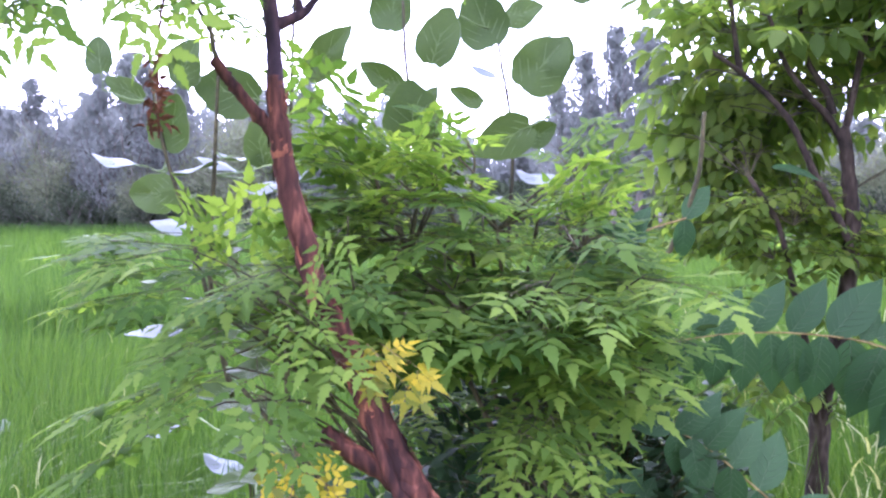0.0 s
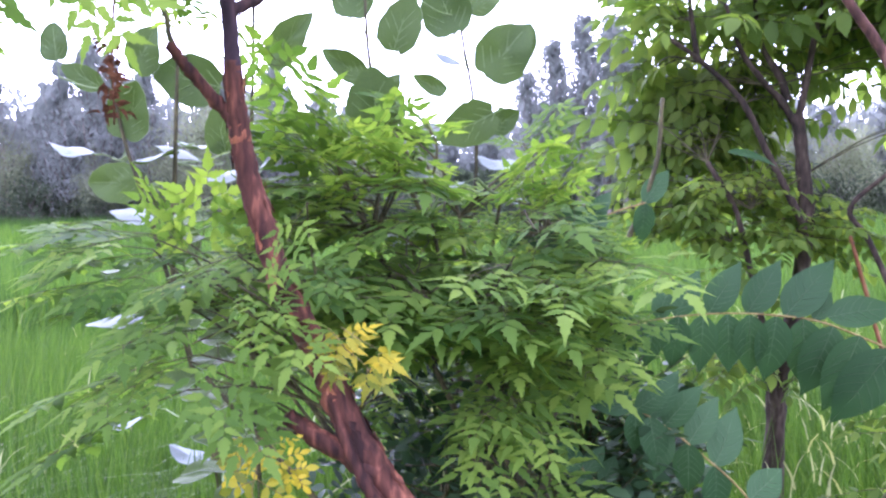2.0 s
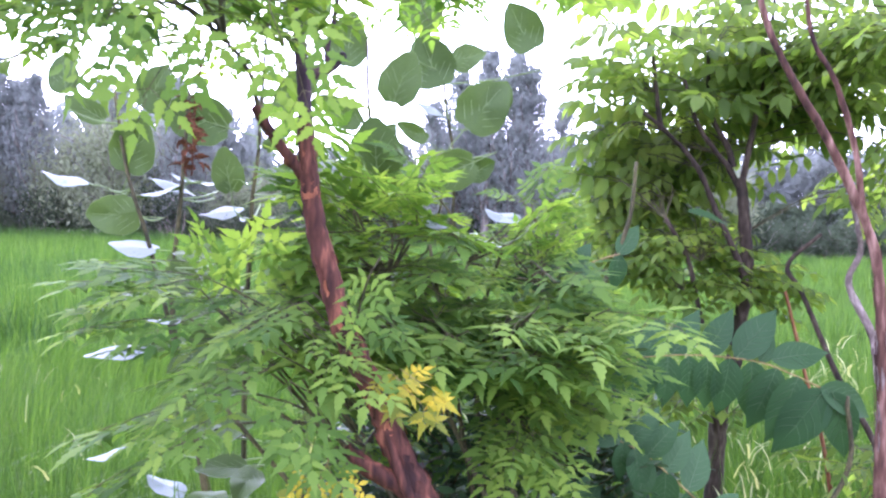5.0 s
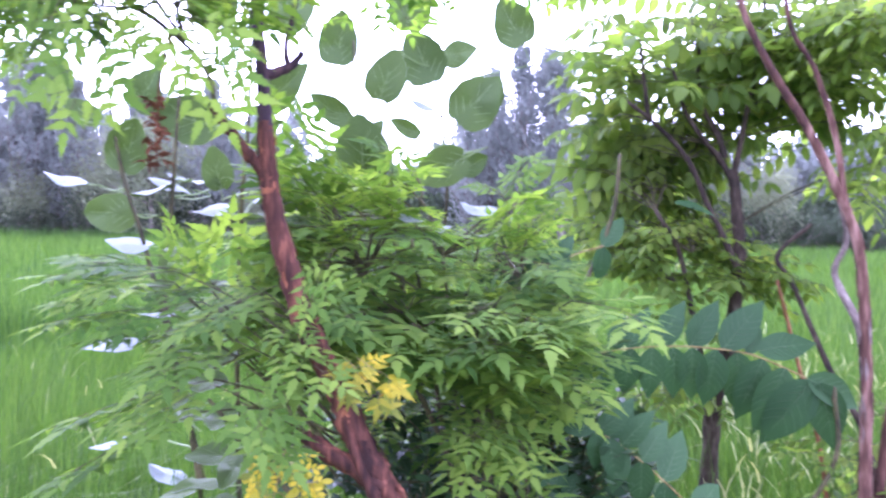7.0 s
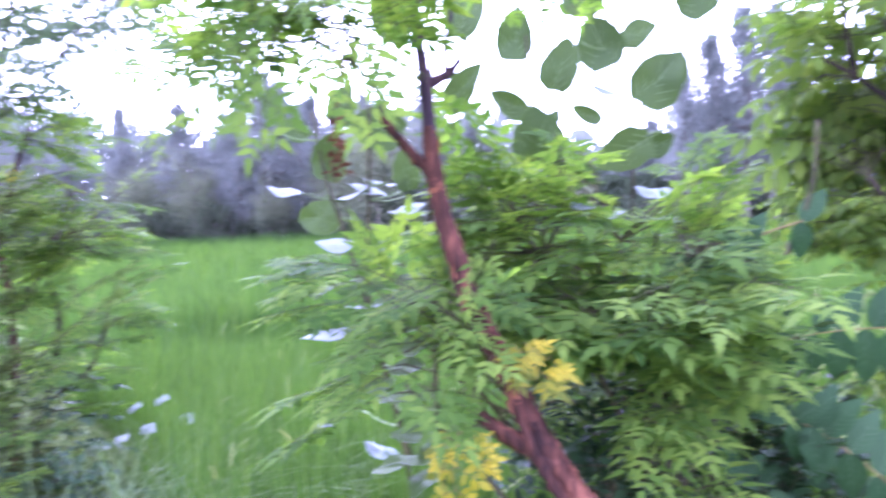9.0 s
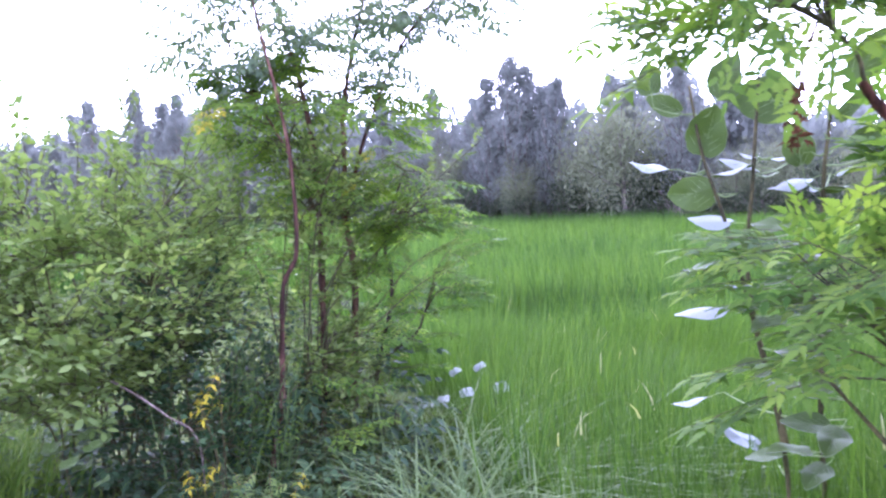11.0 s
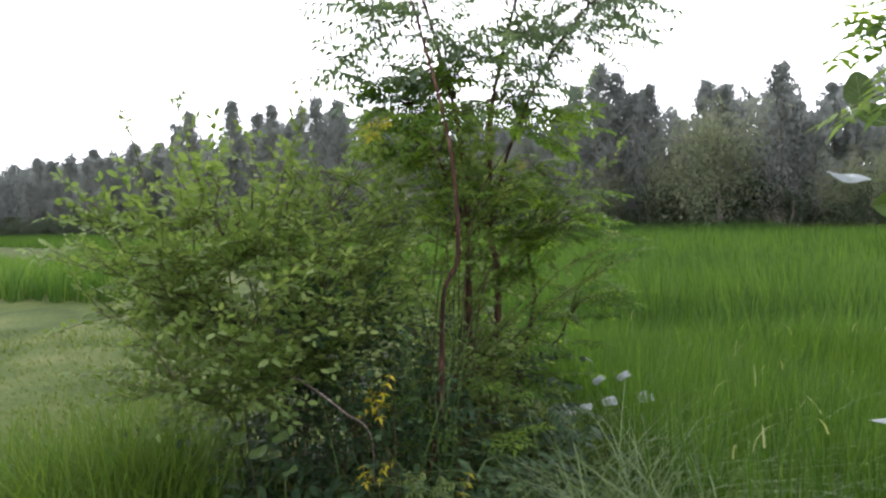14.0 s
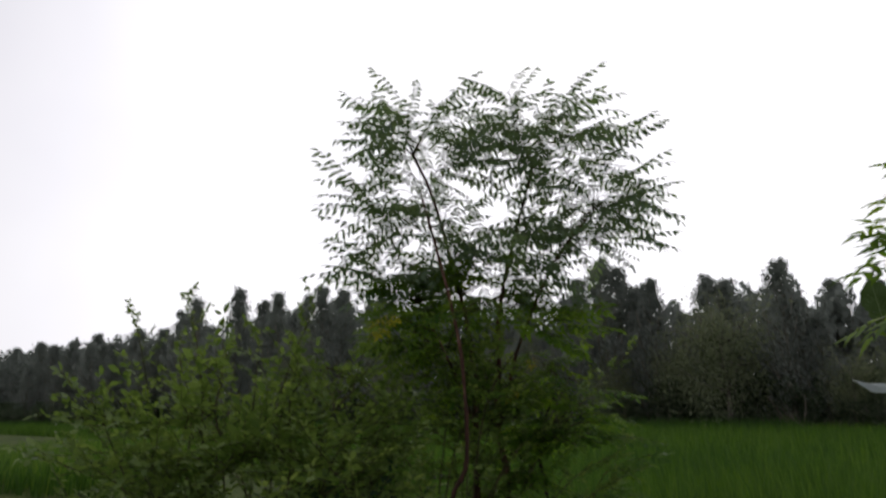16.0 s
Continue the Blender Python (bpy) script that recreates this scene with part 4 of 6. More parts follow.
    for k, (a, b, s) in enumerate([((-0.17, 0.68, 1.87), (-0.1, 0.64, 1.7), 0.62), ((-0.26, 0.7, 1.88), (-0.31, 0.65, 1.7), 0.65), ((-0.34, 0.76, 1.92), (-0.44, 0.72, 1.75), 0.65),
                                   ((-0.22, 0.78, 1.98), (-0.2, 0.62, 1.88), 0.5), ((-0.3, 0.8, 1.98), (-0.46, 0.74, 1.9), 0.6)]):
        a, b = Vector(a), Vector(b)
        part("leaf", fine[k % 4][0], ob, aim(a - Vector(base), b - a, (0.25 * math.sin(2 * k), -1.0, 0.35), 0, s))
        root = Vector(hang[3 if k < 3 else 2])
        tube(twigs, rel(base, [root, (root + a) / 2 + Vector((0, 0, 0.02)), a]), 0.002, 0.0014, 5, 3, 0.05, 0, rng)
    # leaves hanging before the trunk
    for k, (a, b, s) in enumerate([((-0.065, 1.09, 1.535), (-0.11, 1.03, 1.43), 0.5), ((-0.22, 1.1, 1.31), (-0.16, 0.98, 1.25), 0.7), ((-0.2, 1.13, 1.4), (-0.1, 1.05, 1.38), 0.5),
                                   ((-0.27, 1.14, 1.36), (-0.36, 1.02, 1.33), 0.7), ((-0.3, 1.14, 1.27), (-0.4, 1.04, 1.23), 0.7), ((-0.4, 1.2, 1.48), (-0.56, 1.15, 1.47), 0.7), ((-0.36, 1.22, 1.42), (-0.5, 1.12, 1.4), 0.7), ((-0.13, 1.2, 1.44), (-0.03, 1.12, 1.42), 0.55), ((-0.19, 1.12, 1.36), (-0.05, 1.04, 1.33), 0.7), ((-0.24, 1.1, 1.25), (-0.12, 1.0, 1.2), 0.7), ((-0.2, 1.13, 1.45), (-0.3, 1.03, 1.42), 0.65)]):
        a, b = Vector(a), Vector(b)
        part("leaf", models[k % 6][0], ob, aim(a - Vector(base), b - a, (0.2 * math.sin(2.3 * k), -0.35, 1.0), 0, s * 0.85))
        root = Vector((-0.14 if a.x > -0.3 else -0.2, 1.36, a.z - 0.16))
        tube(twigs, rel(base, [root, (root + a) / 2 + Vector((0, -0.02, 0.02)), a]), 0.0026, 0.0015, 5, 3, 0.05, 0, rng)
    # two sprays at the end of the high branch
    for k, (a, b, s) in enumerate([((-0.594, 1.1, 1.9), (-0.841, 1.1, 1.85), 0.95), ((-0.59, 1.1, 1.95), (-0.74, 1.1, 2.02), 0.75), ((-0.5, 1.12, 1.97), (-0.62, 1.1, 1.93), 0.6)]):
        a, b = Vector(a), Vector(b)
        part("leaf", flat[k % 3][0], ob, aim(a - Vector(base), b - a, (0.2, -0.4, 1), 0, s))
        tube(twigs, rel(base, [(-0.5, 1.055, 2.005), tuple((Vector((-0.5, 1.055, 2.005)) + a) / 2), tuple(a)]), 0.0022, 0.0015, 5, 3, 0.05, 0, rng)
    # a yellowing leaf before the trunk and a fully yellow one at its foot
    yellow = leaf_models(bipinnate, (11, 12), [YELLOW, TAN_TWIG], length=0.15, pairs=2, leaflet=0.056, wild=0.5, droop=0.5)
    for k, (a, b, s) in enumerate([((-0.05, 1.13, 1.33), (0.045, 1.08, 1.275), 0.62), ((-0.03, 1.14, 1.33), (0.06, 1.1, 1.3), 0.5), ((-0.07, 1.14, 1.33), (-0.03, 1.08, 1.28), 0.45)]):
        a, b = Vector(a), Vector(b)
        part("leaf", yellow[k % 2][0], ob, aim(a - Vector(base), b - a, (0, -0.8, 0.7), 0, s), "yellow leaf")
    open_leaf = leaf_models(bipinnate, (13,), [YELLOW, TAN_TWIG], length=0.15, pairs=3, leaflet=0.03, shape=OVAL, wild=1.2, droop=0.15)[0][0]
    for a, b, s in (((-0.153, 1.11, 1.175), (-0.172, 1.08, 1.03), 1.0), ((-0.155, 1.11, 1.16), (-0.1, 1.09, 1.1), 0.55), ((-0.16, 1.11, 1.155), (-0.21, 1.09, 1.09), 0.5)):
        a, b = Vector(a), Vector(b)
        part("leaf", open_leaf, ob, aim(a - Vector(base), b - a, (0.1, -1.0, 0.3), 0, s), "yellow leaf")
    for a, b in (((-0.05, 1.17, 1.25), (-0.05, 1.13, 1.31)), ((-0.085, 1.14, 1.15), (-0.155, 1.11, 1.172)), ((-0.1, 1.142, 1.16), (-0.16, 1.11, 1.16))):
        tube(twigs, rel(base, [a, tuple((p + q) / 2 for p, q in zip(a, b)), b]), 0.003, 0.002, 5, 3, 0.05, 0, rng)
    part("leaf_stalk", twigs.mesh("leaf_stalk", TWIG), ob, kind="stuff")
    g = Geo()
    r = random.Random(3)
    for k in range(64):
        p = Vector((-0.41 + r.gauss(0, 0.01), 1.13 + r.gauss(0, 0.01), 1.81 - 0.13 * k / 64)) - Vector(base)
        blade_leaf(g, Matrix.Translation(p) @ turn(r.uniform(0, 360), r.uniform(-60, 60), r.uniform(-90, 90)), r.uniform(0.012, 0.024), OVAL, 0.8, 0.6)
    tube(g, rel(base, [(-0.36, 1.085, 1.92), (-0.4, 1.12, 1.83), (-0.41, 1.13, 1.67)]), 0.003, 0.0015, 5, 3)
    part("dried_flower_head", g.mesh("dried_flower_head", DRY), ob, label="brown dried flower cluster")


def poplar_leaf(seed):
    """A round, wavy-edged leaf with a green face, raised veins and a felted white back; the stalk joins at its origin."""
    rng = random.Random(seed)
    g = Geo()
    n, rings = 40, 3
    cup, wave = rng.uniform(-0.2, 0.38), rng.uniform(0.02, 0.06)
    def place(r, a):
        scallop = 1 + 0.022 * math.sin(a * 10 + seed) if r > 0.9 else 1
        x = 0.47 * r * scallop * math.sin(a) * (1 + 0.14 * math.cos(a))
        y = 0.52 - 0.52 * r * scallop * math.cos(a)  + 0.1 * r * max(0.0, -math.cos(a)) ** 8
        if abs(a) < 0.2 or abs(a - 2 * math.pi) < 0.2:
            y += 0.05 * r
        return x, y, cup * (x * x + (y - 0.5) ** 2) + wave * math.sin(3 * a + seed) * r + 0.15 * abs(x)
    verts = [(0, 0.52, 0)]
    for k in range(1, rings + 1):
        for i in range(n):
            verts.append(place(k / rings, 2 * math.pi * i / n))
    faces = [(0, 1 + (i + 1) % n, 1 + i) for i in range(n)]
    for k in range(rings - 1):
        for i in range(n):
            a, b = 1 + k * n + i, 1 + k * n + (i + 1) % n
            faces.append((a, b, b + n, a + n))
    v = np.array(verts)
    g.add(v, faces, 0)
    g.add(v - np.array((0, 0, 0.012)), [tuple(reversed(f)) for f in faces], 1)
    def surf(x, y):
        return cup * (x * x + (y - 0.5) ** 2) + 0.15 * abs(x) + 0.012
    def vein(p, q, w):
        pts = [(p[0] + (q[0] - p[0]) * t, p[1] + (q[1] - p[1]) * t) for t in (0, 0.33, 0.66, 1)]
        tube(g, [(x, y, surf(x, y) - 0.011) for x, y in pts], w, w * 0.35, 4, 1, 0, 2, rng)
    vein((0, 0.02), (0, 0.98), 0.014)
    for s in (-1, 1):
        vein((0, 0.04), (s * 0.37, 0.4), 0.010)
        vein((0, 0.22), (s * 0.36, 0.58), 0.009)
        vein((0, 0.4), (s * 0.29, 0.73), 0.008)
        vein((0, 0.58), (s * 0.19, 0.87), 0.007)
    tube(g, [(0, 0.02, 0), (0, -0.2, -0.04), (0, -0.42, -0.02)], 0.014, 0.012, 5, 2, 0, 2, rng)
    return g


def build_poplar_saplings():
    meshes = [poplar_leaf(s).mesh("leaf", [ASPEN_TOP, ASPEN_UNDER, ASPEN_VEIN]) for s in (1, 2, 3, 4)]

    def sapling(base, stems, leaves, label, seed):
        rng = random.Random(seed)
        ob = thing("poplar_sapling", base, label, "sapling", "poplar saplings")
        for k, pts in enumerate(stems):
            limb(ob, base, "stem", pts, 0.009, 0.0042, TWIG, 8, seed + k, 0.04)
        joints = [Vector(p) for pts in stems for p in smooth_line(rel(base, pts), 5)]
        for x, y, z, size, *how in leaves:
            at = Vector((x, y, z)) - Vector(base)
            wide = 1.0
            if how[0] == "face":
                # broadside to the track, the tip turned by an angle from level
                a = radians(how[1])
                way, up, wide = Vector((math.cos(a), rng.uniform(-0.15, 0.15), math.sin(a))), Vector((rng.uniform(-0.2, 0.3), -1.0, rng.uniform(-0.1, 0.4))), how[2] if len(how) > 2 else 0.95
            elif how[0] == "white":
                way, up, wide = Vector((-1.0, rng.uniform(-0.7, 0.6), rng.uniform(-0.45, 0.45))), Vector((rng.uniform(-0.35, 0.35), 0.1 + rng.uniform(-0.15, 0.55), -1.0)), 0.66
            elif how[0] == "strip":
                way, up, wide = Vector((-1.0, 0.1, 0.22)), Vector((0.0, 0.3, -1.0)), 0.5
            else:
                az = rng.uniform(2.2, 4.8)
                way, up, wide = Vector((math.cos(az), math.sin(az), rng.uniform(-0.3, 0.1))), Vector((rng.uniform(-0.3, 0.3), rng.uniform(-0.75, -0.1), 1.0)), 0.75
            m = aim(at, way, up, 0, size)
            m = m @ Matrix.Translation((0, -0.5, 0)) @ Matrix.Diagonal((wide, 1, 1, 1))
            leaf = part("leaf", rng.choice(meshes), ob, m)
            # the stalk back to the nearest stem
            end = m @ Vector((0, -0.4, 0))
            root = min(joints, key=lambda q: (q - end).length + 0.6 * max(0.0, q.z - end.z))
            if (root - end).length < 0.45:
                g = Geo()
                tube(g, [tuple(root), tuple((root + end) / 2 + Vector((0, 0, -0.01))), tuple(end)], 0.0032, 0.0024, 5, 3, 0.03)
                part("leaf_stalk", g.mesh("leaf_stalk", ASPEN_VEIN), ob)
        return ob

    sapling((0.04, 2.45, 0), [[(0.04, 2.45, -0.02), (0.05, 2.45, 0.8), (0.06, 2.45, 1.47), (0.07, 2.45, 1.7), (0.06, 2.45, 1.88), (0.03, 2.45, 2.06), (0.0, 2.44, 2.3)],
                              [(0.05, 2.4, 0.7), (0.12, 2.0, 1.2), (0.2, 1.72, 1.55)], [(0.04, 2.4, 0.75), (0.0, 1.9, 1.2), (0.0, 1.6, 1.45)],
                              [(0.045, 2.45, 0.9), (-0.06, 2.3, 1.4), (-0.17, 2.1, 1.75), (-0.2, 2.06, 1.95), (-0.21, 2.06, 2.15)]],
            [(0.165, 2.42, 2.015, 0.2, "face", 50, 0.98), (0.216, 2.46, 2.055, 0.13, "face", 60), (-0.019, 2.42, 2.161, 0.19, "face", 110), (-0.3, 2.3, 2.2, 0.17, "face", 80), (-0.103, 2.05, 2.03, 0.155, "face", 70, 0.95), (-0.17, 2.0, 1.806, 0.17, "face", 95, 1.05),
             (-0.3, 2.2, 1.95, 0.15, "face", 145, 0.6), (-0.077, 2.45, 1.925, 0.12, "face", 150, 0.55), (-0.01, 2.45, 2.018, 0.11, "white"), (0.061, 2.37, 1.786, 0.19, "face", 205, 0.8), (0.16, 2.45, 1.8, 0.1, "face", 30), (0.1, 2.45, 2.2, 0.12, "face", 20),
             (0.233, 2.2, 1.441, 0.17, "face", 20, 0.6), (-0.075, 2.0, 1.449, 0.16, "white"), (-0.118, 1.7, 1.347, 0.05, "white"), (0.216, 2.5, 1.535, 0.12, "white"), (0.2, 1.7, 1.62, 0.09, "white"), (0.02, 1.6, 1.6, 0.08, "white"), (0.1, 1.62, 1.57, 0.07, "white"),
             (-0.14, 2.1, 1.88, 0.06, "face", 60), (0.3, 2.45, 2.3, 0.17, "face", 120), (-0.06, 2.3, 2.32, 0.17, "face", 80)], "young poplar with large round leaves and pale backs", 5)
    sapling((-0.5, 2.0, 0), [[(-0.5, 2.0, -0.02), (-0.54, 1.97, 0.9), (-0.52, 1.93, 1.6), (-0.5, 1.92, 1.8), (-0.48, 1.92, 2.2)]],
            [(-0.389, 1.9, 1.967, 0.17, "face", 48, 0.6), (-0.44, 1.9, 1.832, 0.11, "face", 45, 0.45), (-0.664, 1.9, 1.878, 0.19, "face", 165, 0.8), (-0.582, 1.9, 1.727, 0.12, "face", 100, 0.8), (-0.4, 1.95, 1.75, 0.12, "face", 20, 0.5), (-0.62, 1.92, 1.7, 0.09, "white"),
             (-0.62, 2.0, 1.62, 0.12, "white"), (-0.5, 1.95, 1.6, 0.12, "white"), (-0.36, 1.9, 2.2, 0.16, "face", 70), (-0.6, 1.9, 2.22, 0.16, "face", 120), (-0.45, 1.92, 1.66, 0.08, "white")], "slender young poplar with broad green leaves", 9)
    sapling((-0.6, 1.9, 0), [[(-0.6, 1.9, -0.02), (-0.62, 1.9, 0.7), (-0.7, 1.88, 1.15), (-0.79, 1.88, 1.5), (-0.86, 1.88, 1.72), (-0.9, 1.88, 1.95)], [(-0.62, 1.9, 0.8), (-0.72, 1.87, 1.3), (-0.7, 1.86, 1.65), (-0.68, 1.86, 1.95)]],
            [(-0.847, 1.9, 1.789, 0.15, "face", 70, 0.95), (-0.986, 1.9, 1.897, 0.12, "face", 150, 0.6), (-0.893, 1.89, 1.6, 0.145, "face", 178, 0.85), (-1.06, 1.95, 1.7, 0.14, "strip"), (-0.8, 2.1, 1.7, 0.13, "white"), (-0.73, 2.05, 1.71, 0.11, "white"), (-0.833, 1.8, 1.229, 0.15, "white"), (-0.812, 2.1, 0.74, 0.12, "white"),
             (-0.83, 1.88, 1.51, 0.13, "white"), (-0.75, 1.86, 1.67, 0.12, "white"), (-0.95, 2.0, 0.88, 0.13, "white"), (-0.87, 1.86, 1.36, 0.15, "tier"), (-0.71, 1.85, 1.39, 0.1, "tier"), (-0.72, 1.85, 1.31, 0.12, "white"), (-0.7, 1.85, 1.04, 0.13, "tier"),
             (-0.67, 1.85, 0.78, 0.1, "tier"), (-1.0, 1.8, 1.97, 0.1, "face", 100), (-0.68, 1.86, 1.44, 0.12, "face", 120), (-0.78, 1.86, 1.95, 0.13, "face", 60),
             (-0.6, 1.72, 1.34, 0.12, "tier"), (-0.55, 1.72, 1.27, 0.12, "tier"), (-0.62, 1.72, 1.21, 0.11, "tier"), (-0.54, 1.72, 1.14, 0.12, "tier"), (-0.6, 1.74, 1.03, 0.11, "tier"), (-0.52, 1.72, 0.94, 0.12, "tier"), (-0.57, 1.74, 0.85, 0.11, "tier"), (-0.61, 1.74, 1.5, 0.12, "tier"),
             (-0.68, 1.76, 1.25, 0.09, "tier"), (-0.53, 1.74, 1.4, 0.1, "tier"), (-0.5, 1.7, 1.2, 0.12, "tier"), (-0.48, 1.68, 1.05, 0.12, "tier"), (-0.56, 1.7, 1.45, 0.11, "tier"), (-0.47, 1.7, 1.33, 0.12, "tier"), (-0.5, 1.72, 0.8, 0.11, "tier"), (-0.45, 1.68, 0.92, 0.12, "tier"),
             (-0.74, 1.84, 1.24, 0.1, "tier")], "poplar sapling with white-backed leaves turned by the wind", 14)


def build_tree_b():
    base = (0.995, 2.3, 0.0)
    ob = thing("young_tree", base, "young forked dark-barked tree with yellow-green feathery leaves", "tree")
    limb(ob, base, "trunk", [(0.995, 2.3, -0.05), (0.99, 2.3, 0.4), (0.995, 2.3, 0.8), (1.005, 2.3, 1.0), (1.045, 2.3, 1.16), (1.075, 2.3, 1.46), (1.06, 2.3, 1.65), (1.045, 2.3, 1.78)], 0.036, 0.017, DARK_BARK, 12, 31, 0.09)
    arms = [([(1.045, 2.3, 1.74), (0.995, 2.29, 1.82), (0.955, 2.28, 1.86), (0.875, 2.26, 1.96), (0.825, 2.25, 2.1)], 0.012, 0.006), ([(1.045, 2.3, 1.75), (1.065, 2.31, 1.84), (1.095, 2.32, 2.0), (1.125, 2.33, 2.14), (1.165, 2.35, 2.5)], 0.012, 0.006),
            ([(1.015, 2.3, 1.82), (0.995, 2.3, 1.89), (0.935, 2.31, 2.01), (0.925, 2.32, 2.2)], 0.013, 0.006), ([(1.065, 2.28, 1.38), (1.045, 2.25, 1.46), (0.945, 2.25, 1.67), (0.875, 2.24, 1.81), (0.765, 2.22, 1.92), (0.655, 2.2, 2.0)], 0.012, 0.0065),
            ([(0.745, 2.22, 1.93), (0.735, 2.22, 1.98), (0.725, 2.22, 2.05), (0.705, 2.22, 2.2)], 0.01, 0.006), ([(0.995, 2.29, 0.86), (0.965, 2.26, 1.02), (0.935, 2.25, 1.18), (0.895, 2.25, 1.36), (0.855, 2.25, 1.51), (0.775, 2.24, 1.64)], 0.012, 0.007)]
    starts = []
    for k, (pts, r0, r1) in enumerate(arms):
        limb(ob, base, "limb", pts, r0, r1, DARK_BARK, 9, 40 + k, 0.08)
        starts += pts[-3:]
    models = leaf_models(pinnate, (21, 22, 23, 24), [ASH, TWIG], length=0.32, pairs=6, leaflet=0.084, shape=OVAL, droop=0.2)
    gap = lambda p: 1.2 < p.x < 1.5 and 1.5 < p.z < 1.96
    bare = lambda p: p.y < 1.95 or (p.y < 2.36 and p.z < 2.05) or gap(p) or p.x < 0.46
    # a thin screen of foliage behind and above the limbs, its leaves tilted to the open side
    crown_leaves(ob, base, models, [((1.0, 2.55, 2.06), (0.46, 0.13, 0.3), 27), ((0.72, 2.52, 1.88), (0.18, 0.12, 0.28), 12), ((1.5, 2.62, 2.25), (0.5, 0.16, 0.24), 18), ((1.05, 2.6, 2.38), (0.6, 0.2, 0.16), 11), ((1.0, 2.6, 1.84), (0.36, 0.08, 0.18), 28), ((1.3, 2.75, 2.06), (0.3, 0.1, 0.1), 9),
                                    ((1.75, 2.6, 2.0), (0.22, 0.2, 0.35), 14), ((0.9, 2.55, 1.64), (0.32, 0.12, 0.12), 18), ((1.0, 2.15, 2.35), (0.5, 0.2, 0.12), 5)],
                 starts + [(0.9, 2.25, 1.5)], 15, 300, thick=0.0018, per=4, lift=(-30, 20), avoid=bare, scale=(0.6, 1.1), face=(-0.15, -0.75, 0.8))
    small = leaf_models(pinnate, (25, 26, 27), [ASH, TWIG], length=0.22, pairs=5, leaflet=0.054, shape=OVAL, droop=0.2)
    crown_leaves(ob, base, small, [((0.93, 2.5, 1.42), (0.38, 0.2, 0.09), 26), ((1.0, 2.3, 1.05), (0.2, 0.12, 0.06), 8), ((0.75, 2.45, 1.55), (0.2, 0.15, 0.08), 10)],
                 [(0.9, 2.25, 1.5), (0.85, 2.25, 1.4), (1.07, 2.29, 1.4), (0.95, 2.26, 1.1), (1.0, 2.29, 0.95)], 16, 200, thick=0.0018, per=4, lift=(-12, 15), scale=(0.7, 1.1))
    # a few leaves before the limbs
    for k, (x, z) in enumerate([(0.62, 2.1), (0.8, 2.25), (0.9, 1.6), (1.12, 2.35), (0.78, 1.42)]):
        part("leaf", models[k % 4][0], ob, aim((x - base[0], 2.2 - base[1], z), (math.sin(2.3 * k), -0.4, -0.2), (0, -0.1, 1), 0, 0.6))


